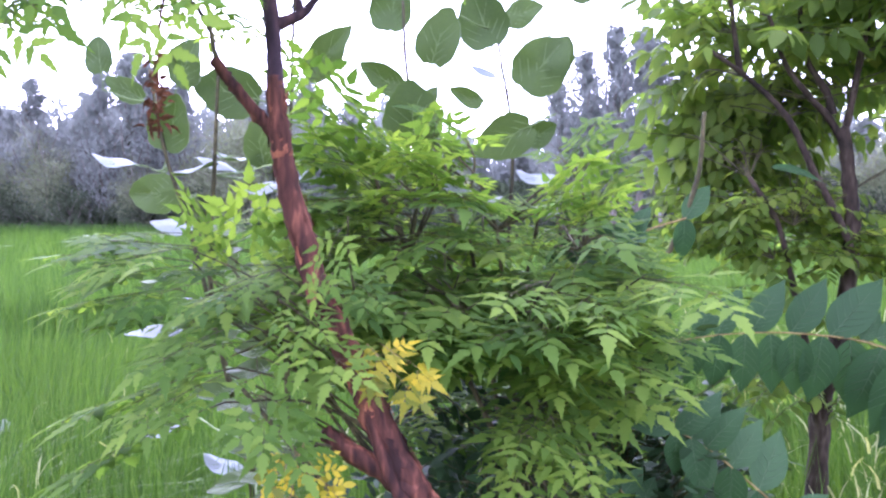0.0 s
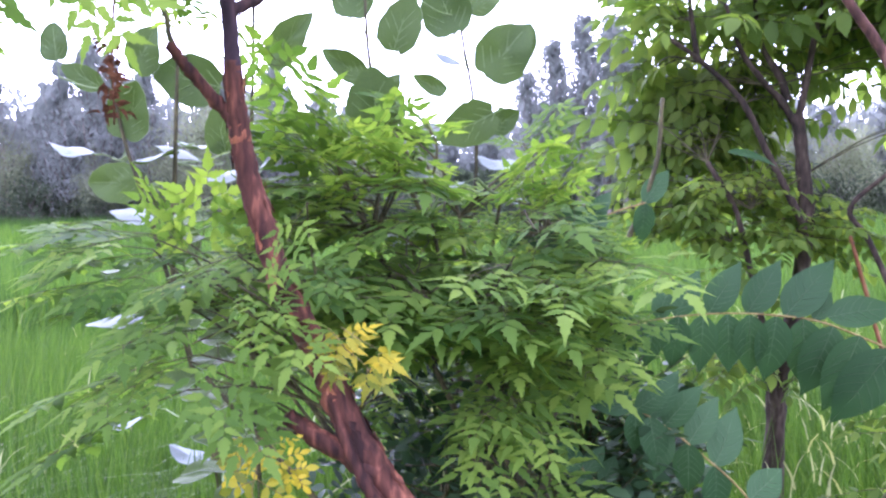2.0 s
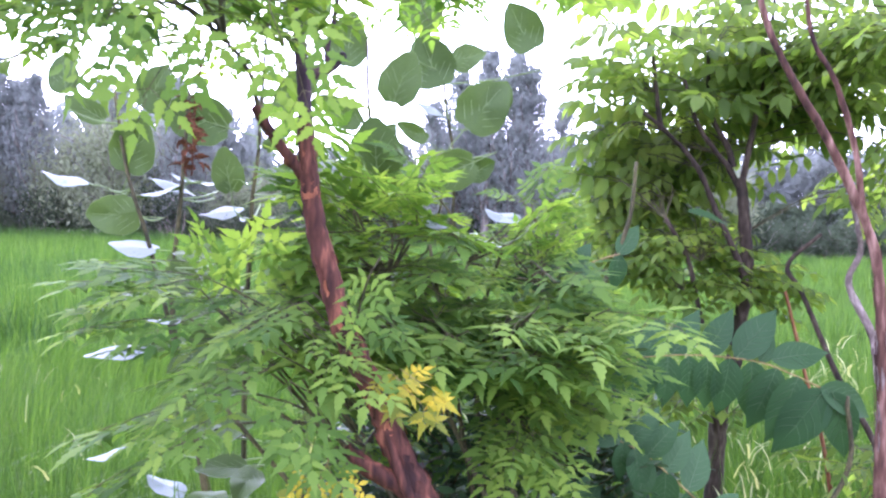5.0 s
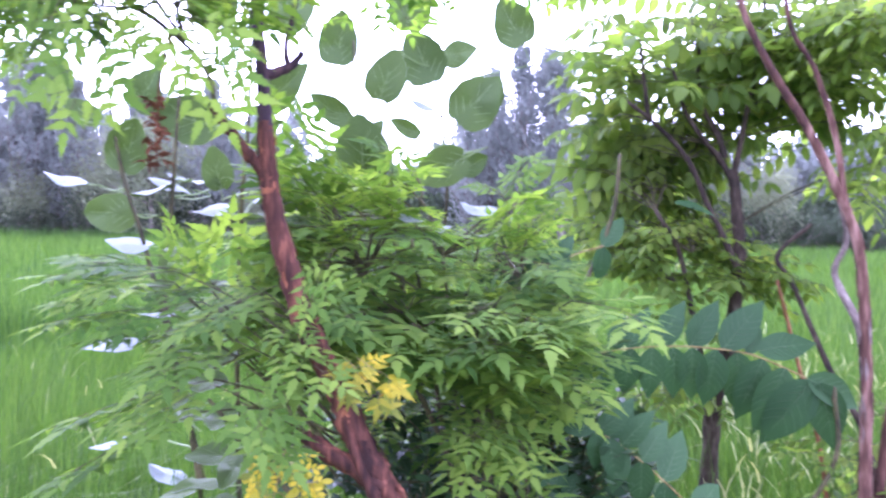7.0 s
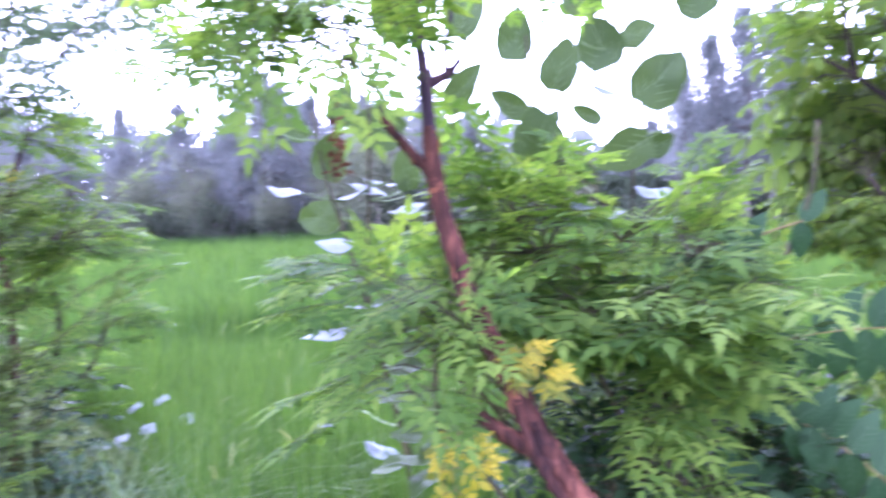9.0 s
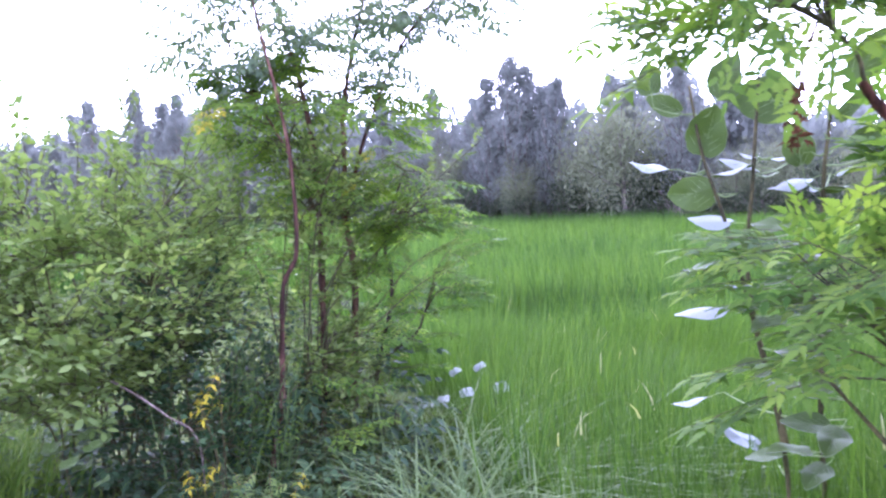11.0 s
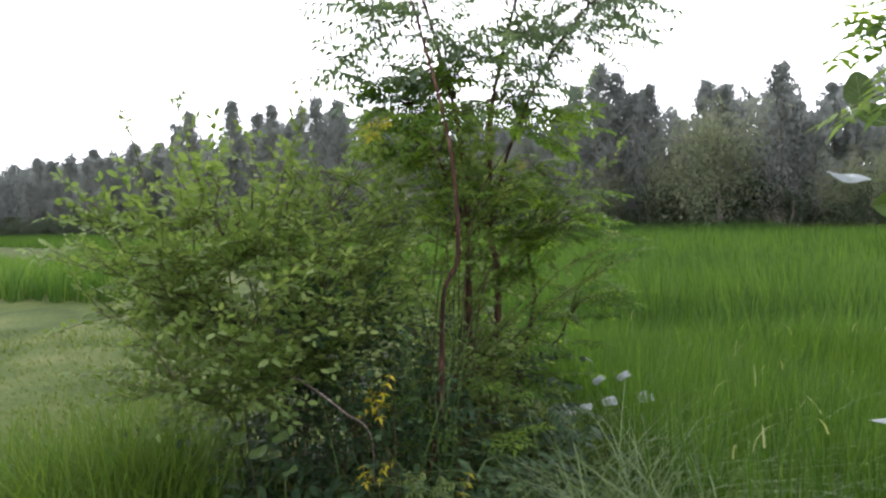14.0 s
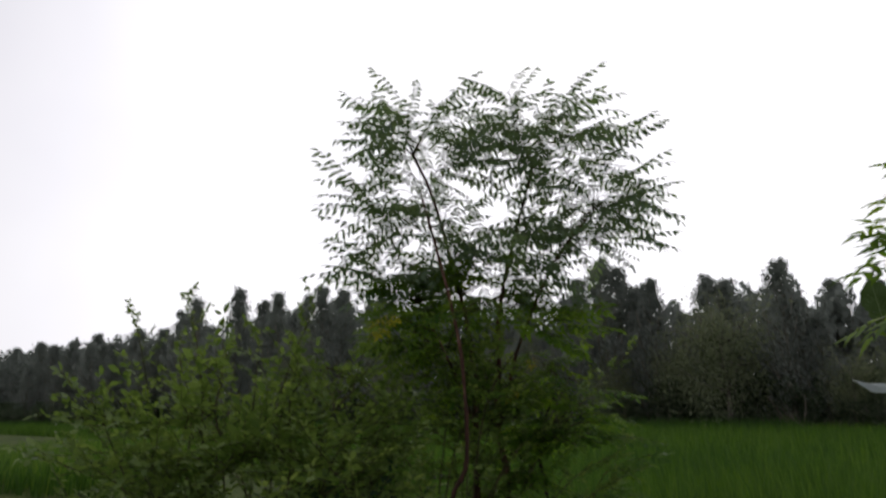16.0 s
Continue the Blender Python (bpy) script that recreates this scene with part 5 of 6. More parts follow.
def build_tree_c():
    base = (1.26, 1.78, 0.0)
    ob = thing("multi_stem_tree", base, "young many-stemmed tree with purple-brown flaking bark", "tree")
    arms = [([(1.26, 1.78, -0.05), (1.24, 1.76, 0.5), (1.225, 1.75, 0.89), (1.22, 1.75, 1.16), (1.2, 1.75, 1.46), (1.16, 1.75, 1.62), (1.05, 1.75, 1.84), (0.95, 1.75, 2.0), (0.87, 1.75, 2.16), (0.81, 1.75, 2.4)], 0.019, 0.007, PURPLE_BARK),
            ([(1.29, 1.8, -0.05), (1.28, 1.8, 0.5), (1.29, 1.8, 0.88), (1.32, 1.8, 1.17), (1.36, 1.8, 1.46), (1.41, 1.8, 1.75), (1.46, 1.8, 2.1)], 0.016, 0.008, PURPLE_BARK),
            ([(1.27, 1.82, 0.75), (1.34, 1.95, 0.95), (1.26, 2.05, 1.17), (1.17, 2.1, 1.41), (1.12, 2.1, 1.5), (1.22, 2.1, 1.6)], 0.01, 0.006, DARK_BARK),
            ([(1.23, 1.78, 1.2), (1.24, 1.84, 1.32), (1.19, 1.88, 1.46), (1.22, 1.88, 1.56), (1.17, 1.85, 1.7)], 0.013, 0.006, DEAD_WOOD),
            ([(1.15, 1.75, 1.64), (1.12, 1.75, 1.82), (1.06, 1.75, 2.0), (0.99, 1.75, 2.13), (0.96, 1.75, 2.4)], 0.009, 0.005, PURPLE_BARK),
            ([(1.32, 2.0, 0.0), (1.31, 2.15, 0.78), (1.23, 2.2, 1.17), (1.16, 2.2, 1.42)], 0.008, 0.005, ORANGE_TWIG),
            ([(1.36, 1.8, 1.46), (1.42, 1.82, 1.52), (1.52, 1.84, 1.66), (1.56, 1.85, 1.9)], 0.01, 0.006, PURPLE_BARK)]
    starts = []
    for k, (pts, r0, r1, mat) in enumerate(arms):
        limb(ob, base, "stem", pts, r0, r1, mat, 10, 60 + k, 0.08)
        starts += pts[-2:]
    flakes, fr = Geo(), random.Random(47)
    for pts, r0, r1, _ in arms[:2]:
        bark_flakes(flakes, rel(base, pts[1:7]), r0 * 0.95, r1 * 1.25, 34, fr, (0.012, 0.045), 0)
        bark_flakes(flakes, rel(base, pts[2:6]), r0 * 0.9, r1 * 1.4, 16, fr, (0.02, 0.05), 1)
    part("peeling_bark", flakes.mesh("peeling_bark", [PURPLE_BARK, DEAD_WOOD]), ob, label="pale flakes of peeling bark", kind="stuff")
    models = leaf_models(pinnate, (31, 32, 33), [ASH, TWIG], length=0.3, pairs=7, leaflet=0.055, droop=0.35)
    crown_leaves(ob, base, models, [((1.6, 2.05, 2.25), (0.4, 0.3, 0.15), 17), ((1.75, 2.1, 1.75), (0.2, 0.2, 0.3), 10), ((1.6, 2.0, 2.0), (0.25, 0.25, 0.25), 10), ((1.6, 1.95, 0.85), (0.22, 0.2, 0.2), 10), ((1.45, 1.75, 0.95), (0.15, 0.15, 0.12), 6)],
                 starts + [(1.2, 1.78, 0.7)], 25, 240, per=4, lift=(-35, 20), avoid=lambda p: p.y < 1.1)


def build_walnut():
    base = (0.62, 1.9, 0.0)
    ob = thing("walnut_sprout", base, "young walnut sprout with large dark drooping leaflets", "sapling")
    limb(ob, base, "stem", [(0.62, 1.9, -0.03), (0.47, 1.95, 0.6), (0.405, 2.0, 1.1), (0.46, 2.0, 1.28), (0.52, 2.0, 1.42), (0.593, 2.0, 1.62), (0.61, 2.0, 1.8)], 0.012, 0.005, TWIG, 8, 70)
    limb(ob, base, "stem", [(0.7, 1.88, 0.0), (0.9, 1.85, 0.5), (1.18, 1.85, 0.9), (1.2, 1.88, 1.14)], 0.01, 0.006, TWIG, 8, 71)
    g_leaf = []
    for s in (1, 2, 3):
        g = Geo()
        r = random.Random(s)
        fold, droop = r.uniform(0.1, 0.3), r.uniform(0.1, 0.3)
        blade_leaf(g, Matrix.Identity(4), 0.15, BROAD, fold, droop)
        rib = lambda x, y: (x * 0.15, y * 0.15, 0.15 * (fold * abs(x) - droop * y * y) + 0.0006)
        tube(g, [rib(0, y) for y in (0.0, 0.3, 0.6, 0.95)], 0.0013, 0.0004, 4, 1, 0, 1, r)
        for y, w in ((0.08, 0.13), (0.17, 0.21), (0.29, 0.25), (0.41, 0.24), (0.54, 0.19)):
            for side in (-1, 1):
                tube(g, [rib(0, y), rib(side * w * 0.55, y + w * 0.45), rib(side * w * 0.9, y + w * 0.95)], 0.0007, 0.0003, 3, 1, 0, 1, r)
        g_leaf.append(g.mesh("leaflet", [WALNUT, WALNUT_VEIN]))
    rng = random.Random(7)

    def compound(pts, pairs, size, hang):
        line = smooth_line(rel(base, pts), 8)
        g = Geo()
        tube(g, line, 0.003, 0.0015, 6, 1, 0, 0, rng)
        stalk = part("leaf_stalk", g.mesh("leaf_stalk", TAN_TWIG), ob)
        for k in range(pairs):
            u = 0.12 + 0.86 * k / max(pairs - 1, 1)
            i = min(int(u * (len(line) - 1)), len(line) - 2)
            at, along = Vector(line[i]), Vector(line[i + 1] - line[i]).normalized()
            for s in (-1, 1):
                side = Vector((0, 0, 1)) * s
                if s > 0:
                    way = along * rng.uniform(-0.9, -0.3) + Vector((0, rng.uniform(-0.2, 0.2), 0.75))
                else:
                    way = along * rng.uniform(-0.3, 0.3) + Vector((rng.uniform(-0.12, 0.12), rng.uniform(-0.25, 0.1), -0.8 - hang))
                up = Vector((rng.uniform(-0.2, 0.2), -1.0, 0.5 + rng.uniform(-0.2, 0.3)))
                part("leaflet", rng.choice(g_leaf), stalk, aim(at, way, up, 0, size * (1.15 - 0.4 * u) * rng.uniform(0.9, 1.08)))
        part("leaflet", rng.choice(g_leaf), stalk, aim(Vector(line[-1]), Vector(line[-1] - line[-3]), (0, -1, 0.5), 0, size))

    # the long leaf across the young tree's trunk: leaflets hanging below the stalk, others laid up over it
    line = [(1.2, 1.88, 1.13), (1.12, 1.91, 1.165), (1.0, 1.95, 1.213), (0.88, 1.95, 1.23), (0.772, 1.95, 1.234), (0.66, 1.95, 1.226), (0.558, 1.95, 1.209), (0.45, 1.95, 1.18)]
    g = Geo()
    tube(g, smooth_line(rel(base, line), 6), 0.0034, 0.0015, 6, 1, 0, 0, rng)
    stalk = part("leaf_stalk", g.mesh("leaf_stalk", TAN_TWIG), ob)
    for x, z, dx, dz, size in ((0.527, 1.2, -0.3, -1, 0.75), (0.585, 1.215, -0.2, -1, 0.9), (0.645, 1.226, -0.12, -1, 1.0), (0.706, 1.23, -0.05, -1, 1.05), (0.765, 1.232, 0.1, -1, 1.1), (0.82, 1.232, 0.05, -1, 1.12), (0.886, 1.228, -0.12, -1, 1.2), (0.95, 1.222, 0.1, -1, 1.3),
                               (0.594, 1.215, 0.35, 1, 0.75), (0.641, 1.222, 0.45, 1, 0.95), (0.725, 1.232, 0.55, 1, 1.05), (0.82, 1.232, 0.6, 1, 1.1), (0.915, 1.226, 0.75, 1, 1.3),
                               (0.46, 1.182, -1, -0.35, 0.7), (0.5, 1.192, -0.8, -0.7, 0.65), (0.53, 1.203, -0.9, 0.25, 0.6),
                               (1.017, 1.225, 1, 0.25, 1.15), (0.985, 1.216, 0.5, 0.75, 0.6), (1.02, 1.205, -0.35, -1, 1.35), (1.075, 1.185, -0.35, -1, 1.45), (1.14, 1.155, -0.65, -1, 1.6), (1.16, 1.15, 0.3, -1, 1.4), (1.13, 1.16, 0.9, -0.4, 1.2)):
        up = Vector((rng.uniform(-0.15, 0.15), -1.0, 0.4 + rng.uniform(-0.15, 0.25)))
        near = 0.012 if dz > 0 else -0.012
        part("leaflet", rng.choice(g_leaf), stalk, aim(Vector((x, 1.95 + near - max(0.0, x - 1.0) * 0.35, z)) - Vector(base), (dx, rng.uniform(-0.12, 0.05), dz), up, 0, size))
    compound([(0.8, 1.72, 0.7), (0.748, 1.65, 0.86), (0.623, 1.62, 0.985), (0.54, 1.6, 1.05), (0.49, 1.6, 1.075)], 7, 0.95, 0.1)
    compound([(0.59, 2.0, 1.53), (0.48, 1.95, 1.5), (0.38, 1.9, 1.46), (0.3, 1.9, 1.445)], 3, 0.75, 0.0)
    for a, way, size in (((0.46, 1.93, 1.5), (-1, -0.1, -0.35), 1.15), ((0.46, 1.91, 1.48), (-1, -0.25, -0.2), 1.6), ((0.5, 1.93, 1.42), (-0.9, -0.2, -0.5), 1.0)):
        part("leaflet", g_leaf[1], ob, aim(Vector(a) - Vector(base), way, (0.1, -0.6, 0.8), 0, size))
    compound([(0.55, 1.85, 0.55), (0.46, 1.7, 0.82), (0.38, 1.62, 0.93)], 4, 0.7, 0.2)
    part("leaflet", g_leaf[0], ob, aim(Vector((0.8, 2.1, 1.66)) - Vector(base), (1, -0.2, -0.1), (0, -0.4, 1), 0, 0.9))


def build_tall_chinaberry():
    base = (-3.25, 2.4, 0.0)
    ob = thing("chinaberry_tree", base, "slender many-stemmed chinaberry tree with an open feathery crown", "tree")
    arms = [([(-3.27, 2.58, -0.05), (-3.27, 2.58, 0.44), (-3.25, 2.59, 0.8), (-3.24, 2.6, 1.23), (-3.28, 2.57, 1.58), (-3.26, 2.58, 1.86), (-3.25, 2.58, 2.2), (-3.15, 2.6, 2.6), (-3.0, 2.65, 3.1)], 0.026, 0.01, PURPLE_BARK),
            ([(-3.27, 2.3, -0.05), (-3.26, 2.31, 0.32), (-3.24, 2.33, 0.84), (-3.24, 2.34, 1.52), (-3.23, 2.33, 1.85), (-3.3, 2.3, 2.3), (-3.42, 2.2, 2.9), (-3.5, 2.1, 3.2)], 0.024, 0.009, PURPLE_BARK),
            ([(-2.95, 1.66, -0.05), (-2.91, 1.68, 0.39), (-2.87, 1.72, 0.67), (-2.86, 1.73, 0.96), (-2.84, 1.74, 1.24), (-2.79, 1.79, 1.41), (-2.8, 1.79, 1.81), (-2.85, 1.78, 2.1), (-3.0, 1.8, 2.5), (-3.2, 1.9, 2.8)], 0.015, 0.007, PURPLE_BARK),
            ([(-3.2, 2.62, 0.0), (-3.2, 2.62, 0.3), (-3.07, 2.74, 1.05), (-3.09, 2.72, 1.44), (-2.98, 2.81, 1.82)], 0.016, 0.006, DARK_BARK),
            ([(-3.16, 2.66, 0.5), (-3.13, 2.7, 0.66), (-2.96, 2.82, 0.82), (-2.9, 2.85, 0.95)], 0.012, 0.006, DARK_BARK),
            ([(-3.28, 2.57, 1.5), (-3.22, 2.6, 1.75), (-3.15, 2.66, 2.05), (-2.9, 2.7, 2.5), (-2.65, 2.78, 2.8)], 0.014, 0.007, RED_BARK),
            ([(-3.08, 2.72, 1.5), (-3.0, 2.8, 1.68), (-2.93, 2.86, 1.85)], 0.01, 0.004, DEAD_WOOD),
            ([(-3.24, 2.34, 1.55), (-3.31, 2.18, 1.95), (-3.4, 2.05, 2.25), (-3.48, 1.95, 2.55)], 0.01, 0.004, PURPLE_BARK)]
    starts = []
    for k, (pts, r0, r1, mat) in enumerate(arms):
        limb(ob, base, "stem", pts, r0, r1, mat, 9, 80 + k, 0.1)
        starts += pts[-4:] if k not in (4, 6) else pts[-1:]
    models = leaf_models(pinnate, (41, 42, 43, 44), [MELIA_HIGH, TWIG], length=0.38, pairs=9, leaflet=0.058, droop=0.3, hang=24)
    crown_leaves(ob, base, models, [((-3.3, 2.05, 3.25), (0.3, 0.35, 0.22), 26), ((-2.75, 2.8, 3.0), (0.28, 0.35, 0.36), 44), ((-3.1, 2.15, 2.62), (0.35, 0.42, 0.12), 18), ((-2.9, 2.5, 3.45), (0.22, 0.25, 0.15), 14), ((-3.35, 1.95, 3.4), (0.2, 0.22, 0.1), 5), ((-2.75, 3.0, 2.75), (0.2, 0.25, 0.25), 13), ((-3.05, 2.3, 2.35), (0.4, 0.4, 0.18), 26), ((-3.42, 1.98, 2.65), (0.3, 0.3, 0.34), 20)],
                 starts, 35, 300, per=4, lift=(-25, 45), scale=(0.65, 1.1), tail=0.5, thick=0.0022)
    low = leaf_models(bipinnate, (51, 52, 53), [MELIA, TWIG], length=0.24, pairs=4, leaflet=0.044, shape=LANCE)
    crown_leaves(ob, base, low, [((-3.1, 2.3, 2.08), (0.5, 0.42, 0.42), 40), ((-3.35, 2.05, 2.1), (0.28, 0.25, 0.28), 14), ((-3.3, 2.75, 1.2), (0.32, 0.35, 0.5), 22), ((-2.95, 2.1, 0.5), (0.32, 0.4, 0.3), 8), ((-2.85, 2.85, 1.5), (0.15, 0.15, 0.4), 14), ((-2.64, 2.7, 1.35), (0.1, 0.1, 0.3), 9), ((-2.8, 2.6, 0.85), (0.12, 0.12, 0.3), 5)], starts + [p for pts, *_ in arms[:3] for p in pts[1:6]], 36, 300, per=3, lift=(-20, 30))
    yellow = leaf_models(bipinnate, (61, 62), [YELLOW, TWIG], length=0.2, pairs=3, leaflet=0.04)
    for k, (x, y, z) in enumerate([(-3.2, 1.62, 2.13), (-3.14, 1.66, 2.15), (-2.89, 1.36, 0.83), (-2.91, 1.34, 0.43), (-2.96, 1.27, 0.41), (-2.62, 1.66, 0.38), (-2.86, 1.4, 0.76), (-2.84, 1.42, 0.4), (-2.88, 1.38, 0.36), (-2.87, 2.3, 1.75), (-2.82, 2.34, 1.92)]):
        part("leaf", yellow[k % 2][0], ob, aim(Vector((x, y, z)) - Vector(base), (0.5 - 0.3 * k % 1, -0.6, -0.3), (0.3, -0.5, 0.8), 0, 0.85 if k < 2 else 0.42), "yellow leaf")


def build_briar(base, label, canes, reach, tall, zones, seed, mat, leaf=0.034, group="bushes of the thicket"):
    ob = thing("briar_bush", base, label, "bush", group)
    rng = random.Random(seed)
    starts = []
    for k in range(canes):
        az, far, top = rng.uniform(0, 2 * math.pi), rng.uniform(0.3, 1.0) * reach, rng.uniform(0.45, 1.0) * tall
        a = (base[0] + rng.uniform(-0.15, 0.15), base[1] + rng.uniform(-0.15, 0.15), -0.03)
        d = (math.cos(az), math.sin(az))
        b = (a[0] + d[0] * far * 0.4, a[1] + d[1] * far * 0.4, top * 0.75)
        c = (a[0] + d[0] * far, a[1] + d[1] * far, top)
        limb(ob, base, "stem", [a, b, c], 0.006, 0.0025, TWIG, 6, 100 + k, 0.05)
        starts += [b, c, tuple((p + q) / 2 for p, q in zip(b, c))]
    models = leaf_models(spray, (71, 72, 73, 74), [mat, TWIG], length=0.3, count=7, leaflet=leaf)
    crown_leaves(ob, base, models, zones, starts, seed + 1, 300, per=4, lift=(-20, 60), tail=0.25)
    return ob


def tall_shoots(ob, base, shoots, models, seed):
    """Single shoots that rise out of a bush, leafy to the tip."""
    rng = random.Random(seed)
    for foot, tip in shoots:
        foot, tip = Vector(foot), Vector(tip)
        mid = (foot + tip) / 2 + Vector((rng.uniform(-0.05, 0.05), rng.uniform(-0.05, 0.05), 0.06))
        limb(ob, base, "shoot", [tuple(foot), tuple(mid), tuple(tip)], 0.005, 0.002, TWIG, 6, rng.randrange(999), 0.05)
        for k in range(7):
            u = 0.45 + 0.55 * k / 6
            at = foot * (1 - u) ** 2 + mid * 2 * u * (1 - u) + tip * u * u - Vector(base)
            way = (tip - foot).normalized() * 0.7 + Vector((rng.uniform(-1, 1), rng.uniform(-1, 1), rng.uniform(-0.2, 0.5)))
            part("leaf", models[k % len(models)][0], ob, aim(at, way, (rng.uniform(-0.4, 0.4), rng.uniform(-0.4, 0.4), 1), 0, rng.uniform(0.35, 0.6)))


def build_thicket():
    ob = build_briar((-3.5, 1.2, 0.0), "sprawling bush of arching twigs with small yellow-green leaves", 18, 0.85, 1.9,
                     [((-3.46, 1.18, 1.2), (0.66, 0.6, 0.45), 80), ((-3.48, 0.97, 0.95), (0.5, 0.5, 0.25), 52), ((-3.55, 0.95, 1.6), (0.35, 0.45, 0.25), 20), ((-3.75, 0.55, 1.35), (0.3, 0.3, 0.3), 18), ((-3.4, 1.5, 1.55), (0.35, 0.35, 0.35), 26)], 44, BRIAR, 0.039)
    limb(ob, (-3.5, 1.2, 0.0), "dead_twig", [(-3.0, 0.95, 0.92), (-2.91, 1.01, 0.86), (-2.84, 1.1, 0.76), (-2.77, 1.19, 0.65), (-2.9, 1.3, 0.3)], 0.005, 0.0035, DEAD_WOOD, 6, 130, label="bleached dead twig")
    models = leaf_models(spray, (75, 76, 77), [BRIAR, TWIG], length=0.3, count=8, leaflet=0.054)
    tall_shoots(ob, (-3.5, 1.2, 0.0), [((-3.8, 0.75, 1.3), (-3.9, 0.64, 2.08)), ((-3.75, 0.95, 1.4), (-3.9, 0.9, 2.2)), ((-3.7, 0.65, 1.2), (-3.9, 0.46, 1.72)), ((-3.6, 1.2, 1.4), (-3.62, 1.48, 2.18)), ((-3.7, 1.0, 1.4), (-3.85, 1.1, 1.95)),
                                       ((-3.5, 0.7, 1.1), (-3.65, 0.38, 1.45)), ((-3.5, 1.3, 1.3), (-3.4, 1.25, 1.9)), ((-3.6, 1.1, 1.4), (-3.7, 1.2, 2.0)), ((-3.5, 0.9, 1.2), (-3.55, 0.75, 1.7)), ((-3.6, 0.8, 1.3), (-3.75, 0.8, 1.9))], models, 61)
    # the thicket's inner shade is partly put into this bush's leaf colour
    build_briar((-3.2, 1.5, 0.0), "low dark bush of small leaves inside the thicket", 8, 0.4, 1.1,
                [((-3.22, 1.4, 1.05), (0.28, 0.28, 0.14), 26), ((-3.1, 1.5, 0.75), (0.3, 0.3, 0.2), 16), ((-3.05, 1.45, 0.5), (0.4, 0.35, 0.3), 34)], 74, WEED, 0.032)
    other = build_briar((-3.25, 2.1, 0.0), "upright bush of thin twigs among the tree's stems", 14, 0.55, 2.1,
                [((-3.4, 2.3, 1.5), (0.45, 0.35, 0.65), 40), ((-3.3, 2.35, 0.6), (0.42, 0.35, 0.45), 34)], 54, BRIAR, 0.039)
    tall_shoots(other, (-3.25, 2.1, 0.0), [((-3.0, 2.5, 1.3), (-2.74, 3.3, 2.02)), ((-3.05, 2.5, 1.2), (-2.8, 2.8, 1.74)), ((-3.0, 2.5, 1.0), (-2.62, 2.9, 1.42)), ((-2.95, 2.4, 0.9), (-2.6, 2.85, 1.28)), ((-3.2, 2.3, 1.3), (-3.1, 2.6, 1.85)), ((-3.3, 2.1, 1.2), (-3.2, 2.1, 1.8)), ((-3.1, 2.2, 1.1), (-2.85, 2.6, 1.6))], models, 62)


def build_shrub_foot():
    # same darkened leaf colour, for the dim space behind the shrub's trunk
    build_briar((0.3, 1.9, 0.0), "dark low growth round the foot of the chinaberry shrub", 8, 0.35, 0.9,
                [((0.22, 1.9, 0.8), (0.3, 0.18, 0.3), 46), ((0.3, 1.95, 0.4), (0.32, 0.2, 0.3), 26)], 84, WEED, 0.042, "")


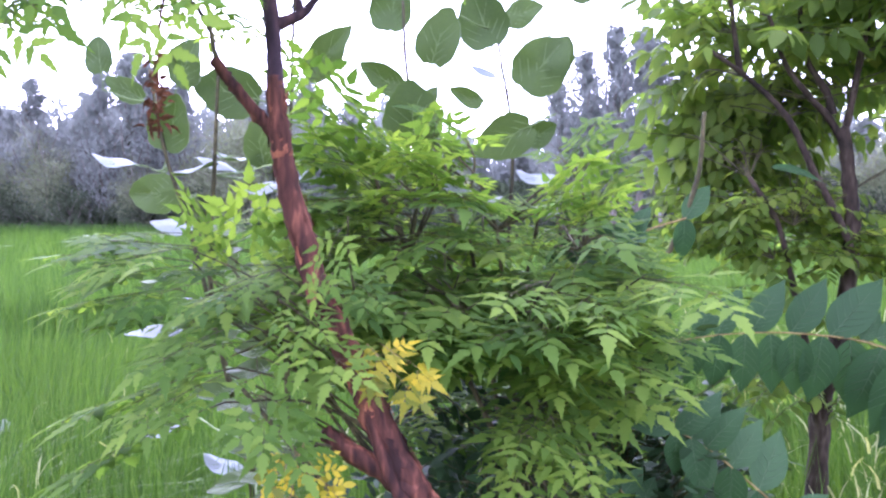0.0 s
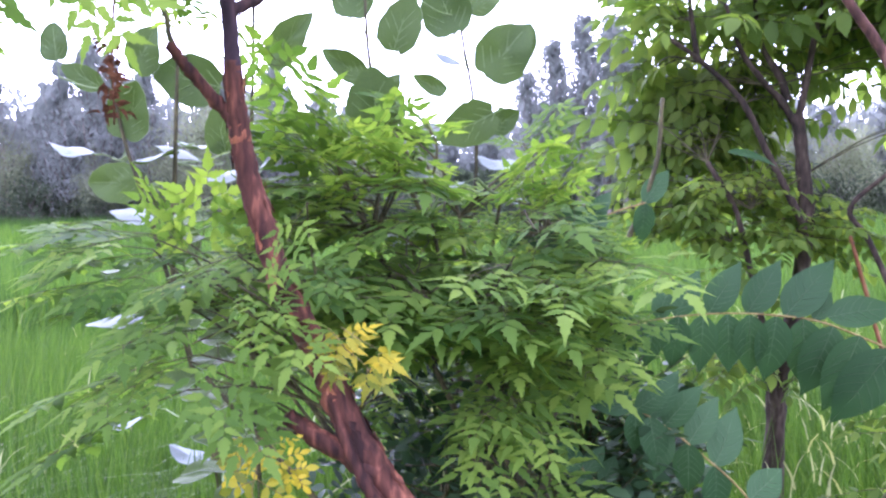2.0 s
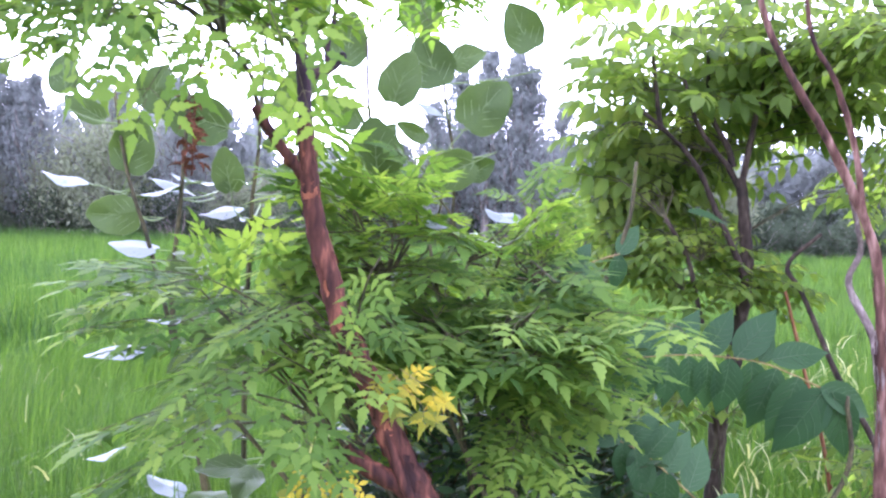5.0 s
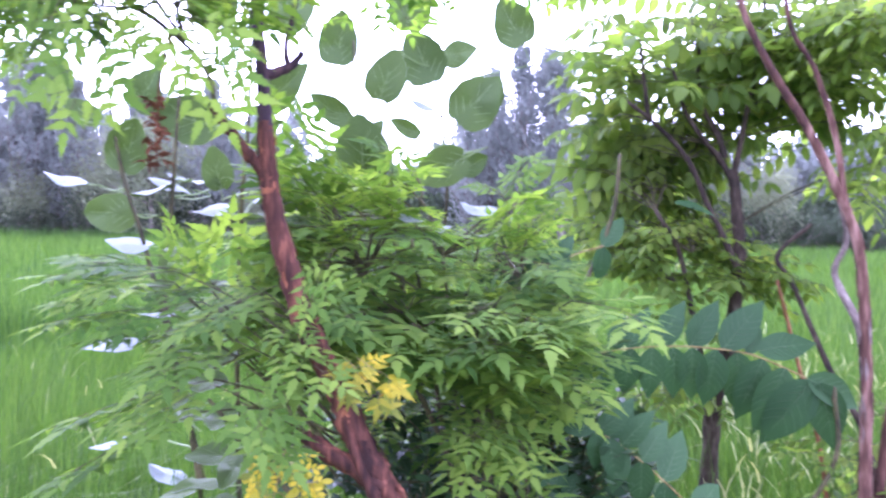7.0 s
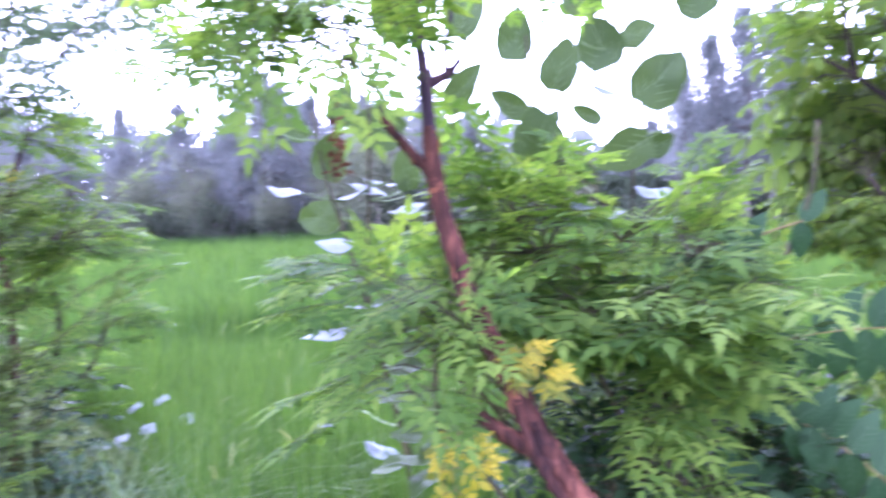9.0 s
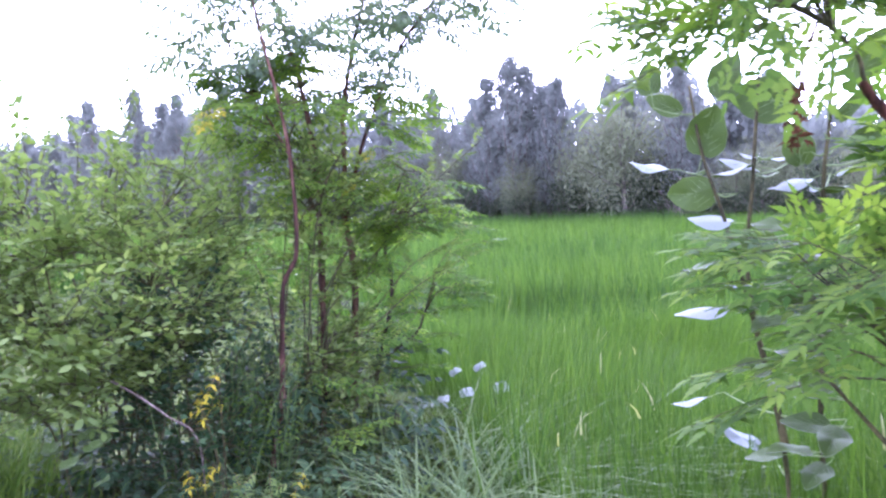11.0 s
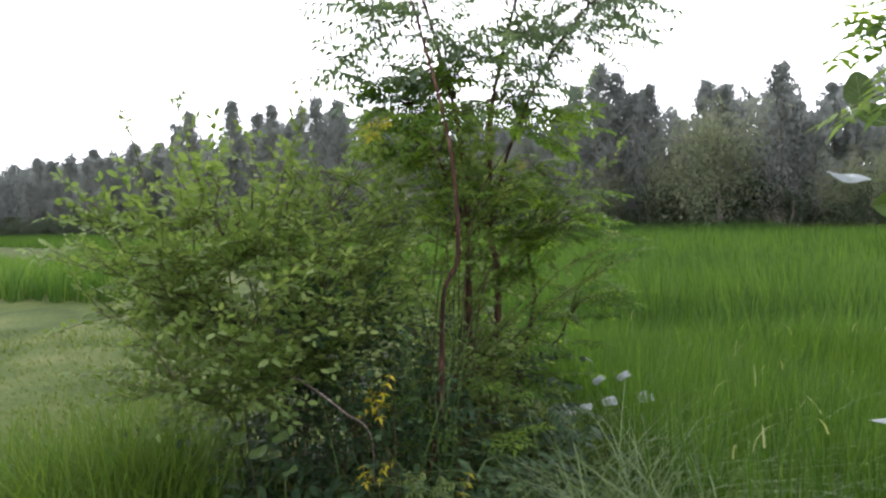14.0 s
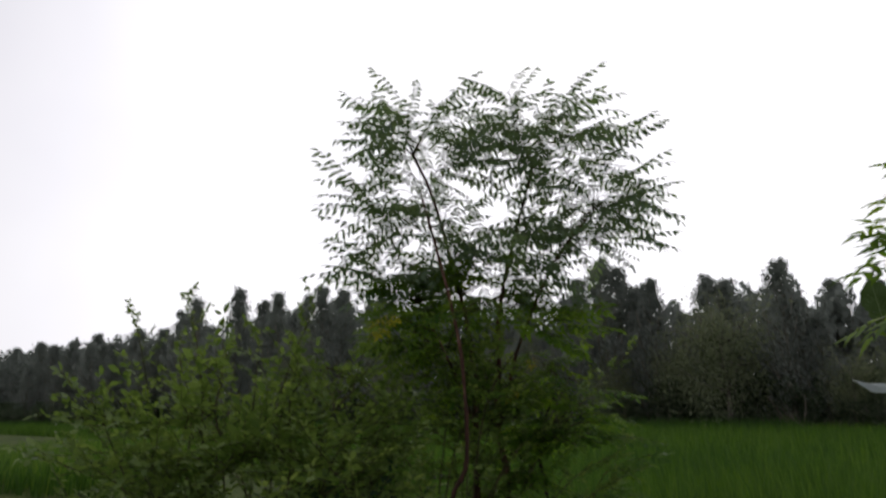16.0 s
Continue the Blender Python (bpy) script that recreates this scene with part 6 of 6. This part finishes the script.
def build_weeds():
    rng = random.Random(90)
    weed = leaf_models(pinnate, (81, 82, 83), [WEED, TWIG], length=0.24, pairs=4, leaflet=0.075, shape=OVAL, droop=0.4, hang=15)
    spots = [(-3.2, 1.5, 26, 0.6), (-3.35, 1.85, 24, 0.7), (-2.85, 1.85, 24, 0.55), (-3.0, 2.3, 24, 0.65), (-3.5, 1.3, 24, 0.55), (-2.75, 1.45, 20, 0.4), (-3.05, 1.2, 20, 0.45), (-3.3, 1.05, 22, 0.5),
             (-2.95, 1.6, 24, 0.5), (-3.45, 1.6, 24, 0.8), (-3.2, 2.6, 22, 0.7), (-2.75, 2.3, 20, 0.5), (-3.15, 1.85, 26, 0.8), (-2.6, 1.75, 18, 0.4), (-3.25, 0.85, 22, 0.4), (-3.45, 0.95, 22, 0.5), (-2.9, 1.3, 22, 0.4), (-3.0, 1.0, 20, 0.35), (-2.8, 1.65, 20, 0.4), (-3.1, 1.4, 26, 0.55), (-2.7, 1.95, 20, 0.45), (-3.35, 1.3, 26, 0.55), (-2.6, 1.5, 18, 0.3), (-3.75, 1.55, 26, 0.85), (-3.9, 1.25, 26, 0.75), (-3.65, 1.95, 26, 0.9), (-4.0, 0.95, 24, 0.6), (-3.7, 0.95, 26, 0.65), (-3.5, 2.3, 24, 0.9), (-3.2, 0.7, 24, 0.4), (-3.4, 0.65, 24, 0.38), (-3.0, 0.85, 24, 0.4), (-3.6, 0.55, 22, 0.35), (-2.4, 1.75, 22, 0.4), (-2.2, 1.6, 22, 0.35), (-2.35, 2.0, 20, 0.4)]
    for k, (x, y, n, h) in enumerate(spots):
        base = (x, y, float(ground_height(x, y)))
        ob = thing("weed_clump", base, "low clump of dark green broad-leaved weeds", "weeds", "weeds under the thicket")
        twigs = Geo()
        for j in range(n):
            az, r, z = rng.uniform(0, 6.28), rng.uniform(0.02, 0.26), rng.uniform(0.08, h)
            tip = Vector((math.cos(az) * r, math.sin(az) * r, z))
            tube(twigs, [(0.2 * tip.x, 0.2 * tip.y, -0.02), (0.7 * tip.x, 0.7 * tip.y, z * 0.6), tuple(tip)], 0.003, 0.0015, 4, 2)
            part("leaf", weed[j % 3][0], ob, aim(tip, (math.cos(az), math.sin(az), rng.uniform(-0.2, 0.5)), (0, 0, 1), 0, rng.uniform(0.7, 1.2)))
        part("stem", twigs.mesh("stem", TWIG), ob, kind="stuff")
    # sprouts turning yellow at the thicket's foot
    gold = leaf_models(pinnate, (91, 92), [YELLOW, TAN_TWIG], length=0.14, pairs=3, leaflet=0.055, shape=TOOTHED, droop=0.4, hang=10)
    pale = leaf_models(pinnate, (93, 94), [BRIAR, TAN_TWIG], length=0.2, pairs=6, leaflet=0.055, shape=LANCE, droop=0.3, hang=15)
    for base, leaves in (((-2.75, 1.3, 0.0), [(-2.72, 1.19, 0.82, 0), (-2.67, 1.24, 0.93, 0), (-2.74, 1.2, 0.78, 0)]), ((-2.72, 1.2, 0.0), [(-2.78, 1.15, 0.53, 0), (-2.7, 1.22, 0.54, 0), (-2.74, 1.18, 0.5, 0), (-2.65, 1.28, 0.5, 1), (-2.58, 1.34, 0.5, 1), (-2.64, 1.22, 0.55, 0)]),
                         ((-2.5, 1.5, 0.0), [(-2.54, 1.38, 0.48, 1), (-2.44, 1.48, 0.49, 0), (-2.48, 1.44, 0.44, 1)])):
        ob = thing("yellowing_sprout", base, "thin sprout with yellow and pale green leaflets among weeds", "sprout", "sprouts at the thicket's foot")
        for k, (x, y, z, tone) in enumerate(leaves):
            at = Vector((x, y, z)) - Vector(base)
            limb(ob, base, "stem", [(base[0] + 0.012 * k, base[1], -0.02), (base[0] + at.x * 0.3 + 0.012 * k, base[1] + at.y * 0.3, z * 0.6), (x, y, z)], 0.004, 0.002, TWIG, 5, k + 3)
            part("leaf", (pale if tone else gold)[k % 2][0], ob, aim(at, (0.7 - 0.6 * (k % 3), -0.6 + 0.3 * (k % 2), -0.15), (0.25, -0.6, 0.8), 0, rng.uniform(0.55, 0.8)), "" if tone else "yellow leaf")
    # a round-leaved seedling
    round_leaf = poplar_leaf(6).mesh("leaf", [ASPEN_TOP, ASPEN_UNDER, ASPEN_VEIN])
    for label, base, leaves in (("round-leaved poplar seedling in the grass", (-3.0, 0.82, 0.0), [(-3.17, 0.81, 0.64), (-3.04, 0.92, 0.66), (-2.99, 0.81, 0.61), (-2.85, 0.81, 0.57), (-3.06, 0.85, 0.72), (-2.97, 0.87, 0.70), (-2.94, 0.77, 0.64), (-3.10, 0.76, 0.66), (-2.90, 0.85, 0.70), (-3.13, 0.88, 0.70)]),
                                ("poplar sucker with white-backed leaves over the rice", (-3.0, 2.6, 0.0), [(-2.73, 2.86, 0.61), (-2.61, 2.94, 0.64), (-2.51, 3.0, 0.53), (-2.85, 2.78, 0.42), (-2.92, 2.72, 0.38), (-2.78, 2.82, 0.46), (-3.0, 2.66, 0.34), (-2.68, 2.9, 0.5)])):
        ob = thing("poplar_seedling", base, label, "seedling")
        end = leaves[2] if len(leaves) == 8 else leaves[0]
        limb(ob, base, "stem", [base, ((base[0] + end[0]) / 2, (base[1] + end[1]) / 2, end[2] * 0.5), end], 0.005, 0.002, TWIG, 6, 5)
        for k, p in enumerate(leaves):
            m = aim(Vector(p) - Vector(base), (rng.uniform(-0.5, 0.9), rng.uniform(-0.6, 0.2), rng.uniform(-0.2, 0.2)), (0.25, -0.45, 1) if len(leaves) == 10 else (-0.4, 0.6, -0.8), 0, rng.uniform(0.062, 0.09) if len(leaves) == 10 else rng.uniform(0.075, 0.1))
            part("leaf", round_leaf, ob, m)


build_ground()
build_grove()
build_chinaberry_shrub()
build_shrub_foot()
build_poplar_saplings()
build_tree_b()
build_tree_c()
build_walnut()
build_tall_chinaberry()
build_thicket()
build_weeds()
build_grass()
build_rice()
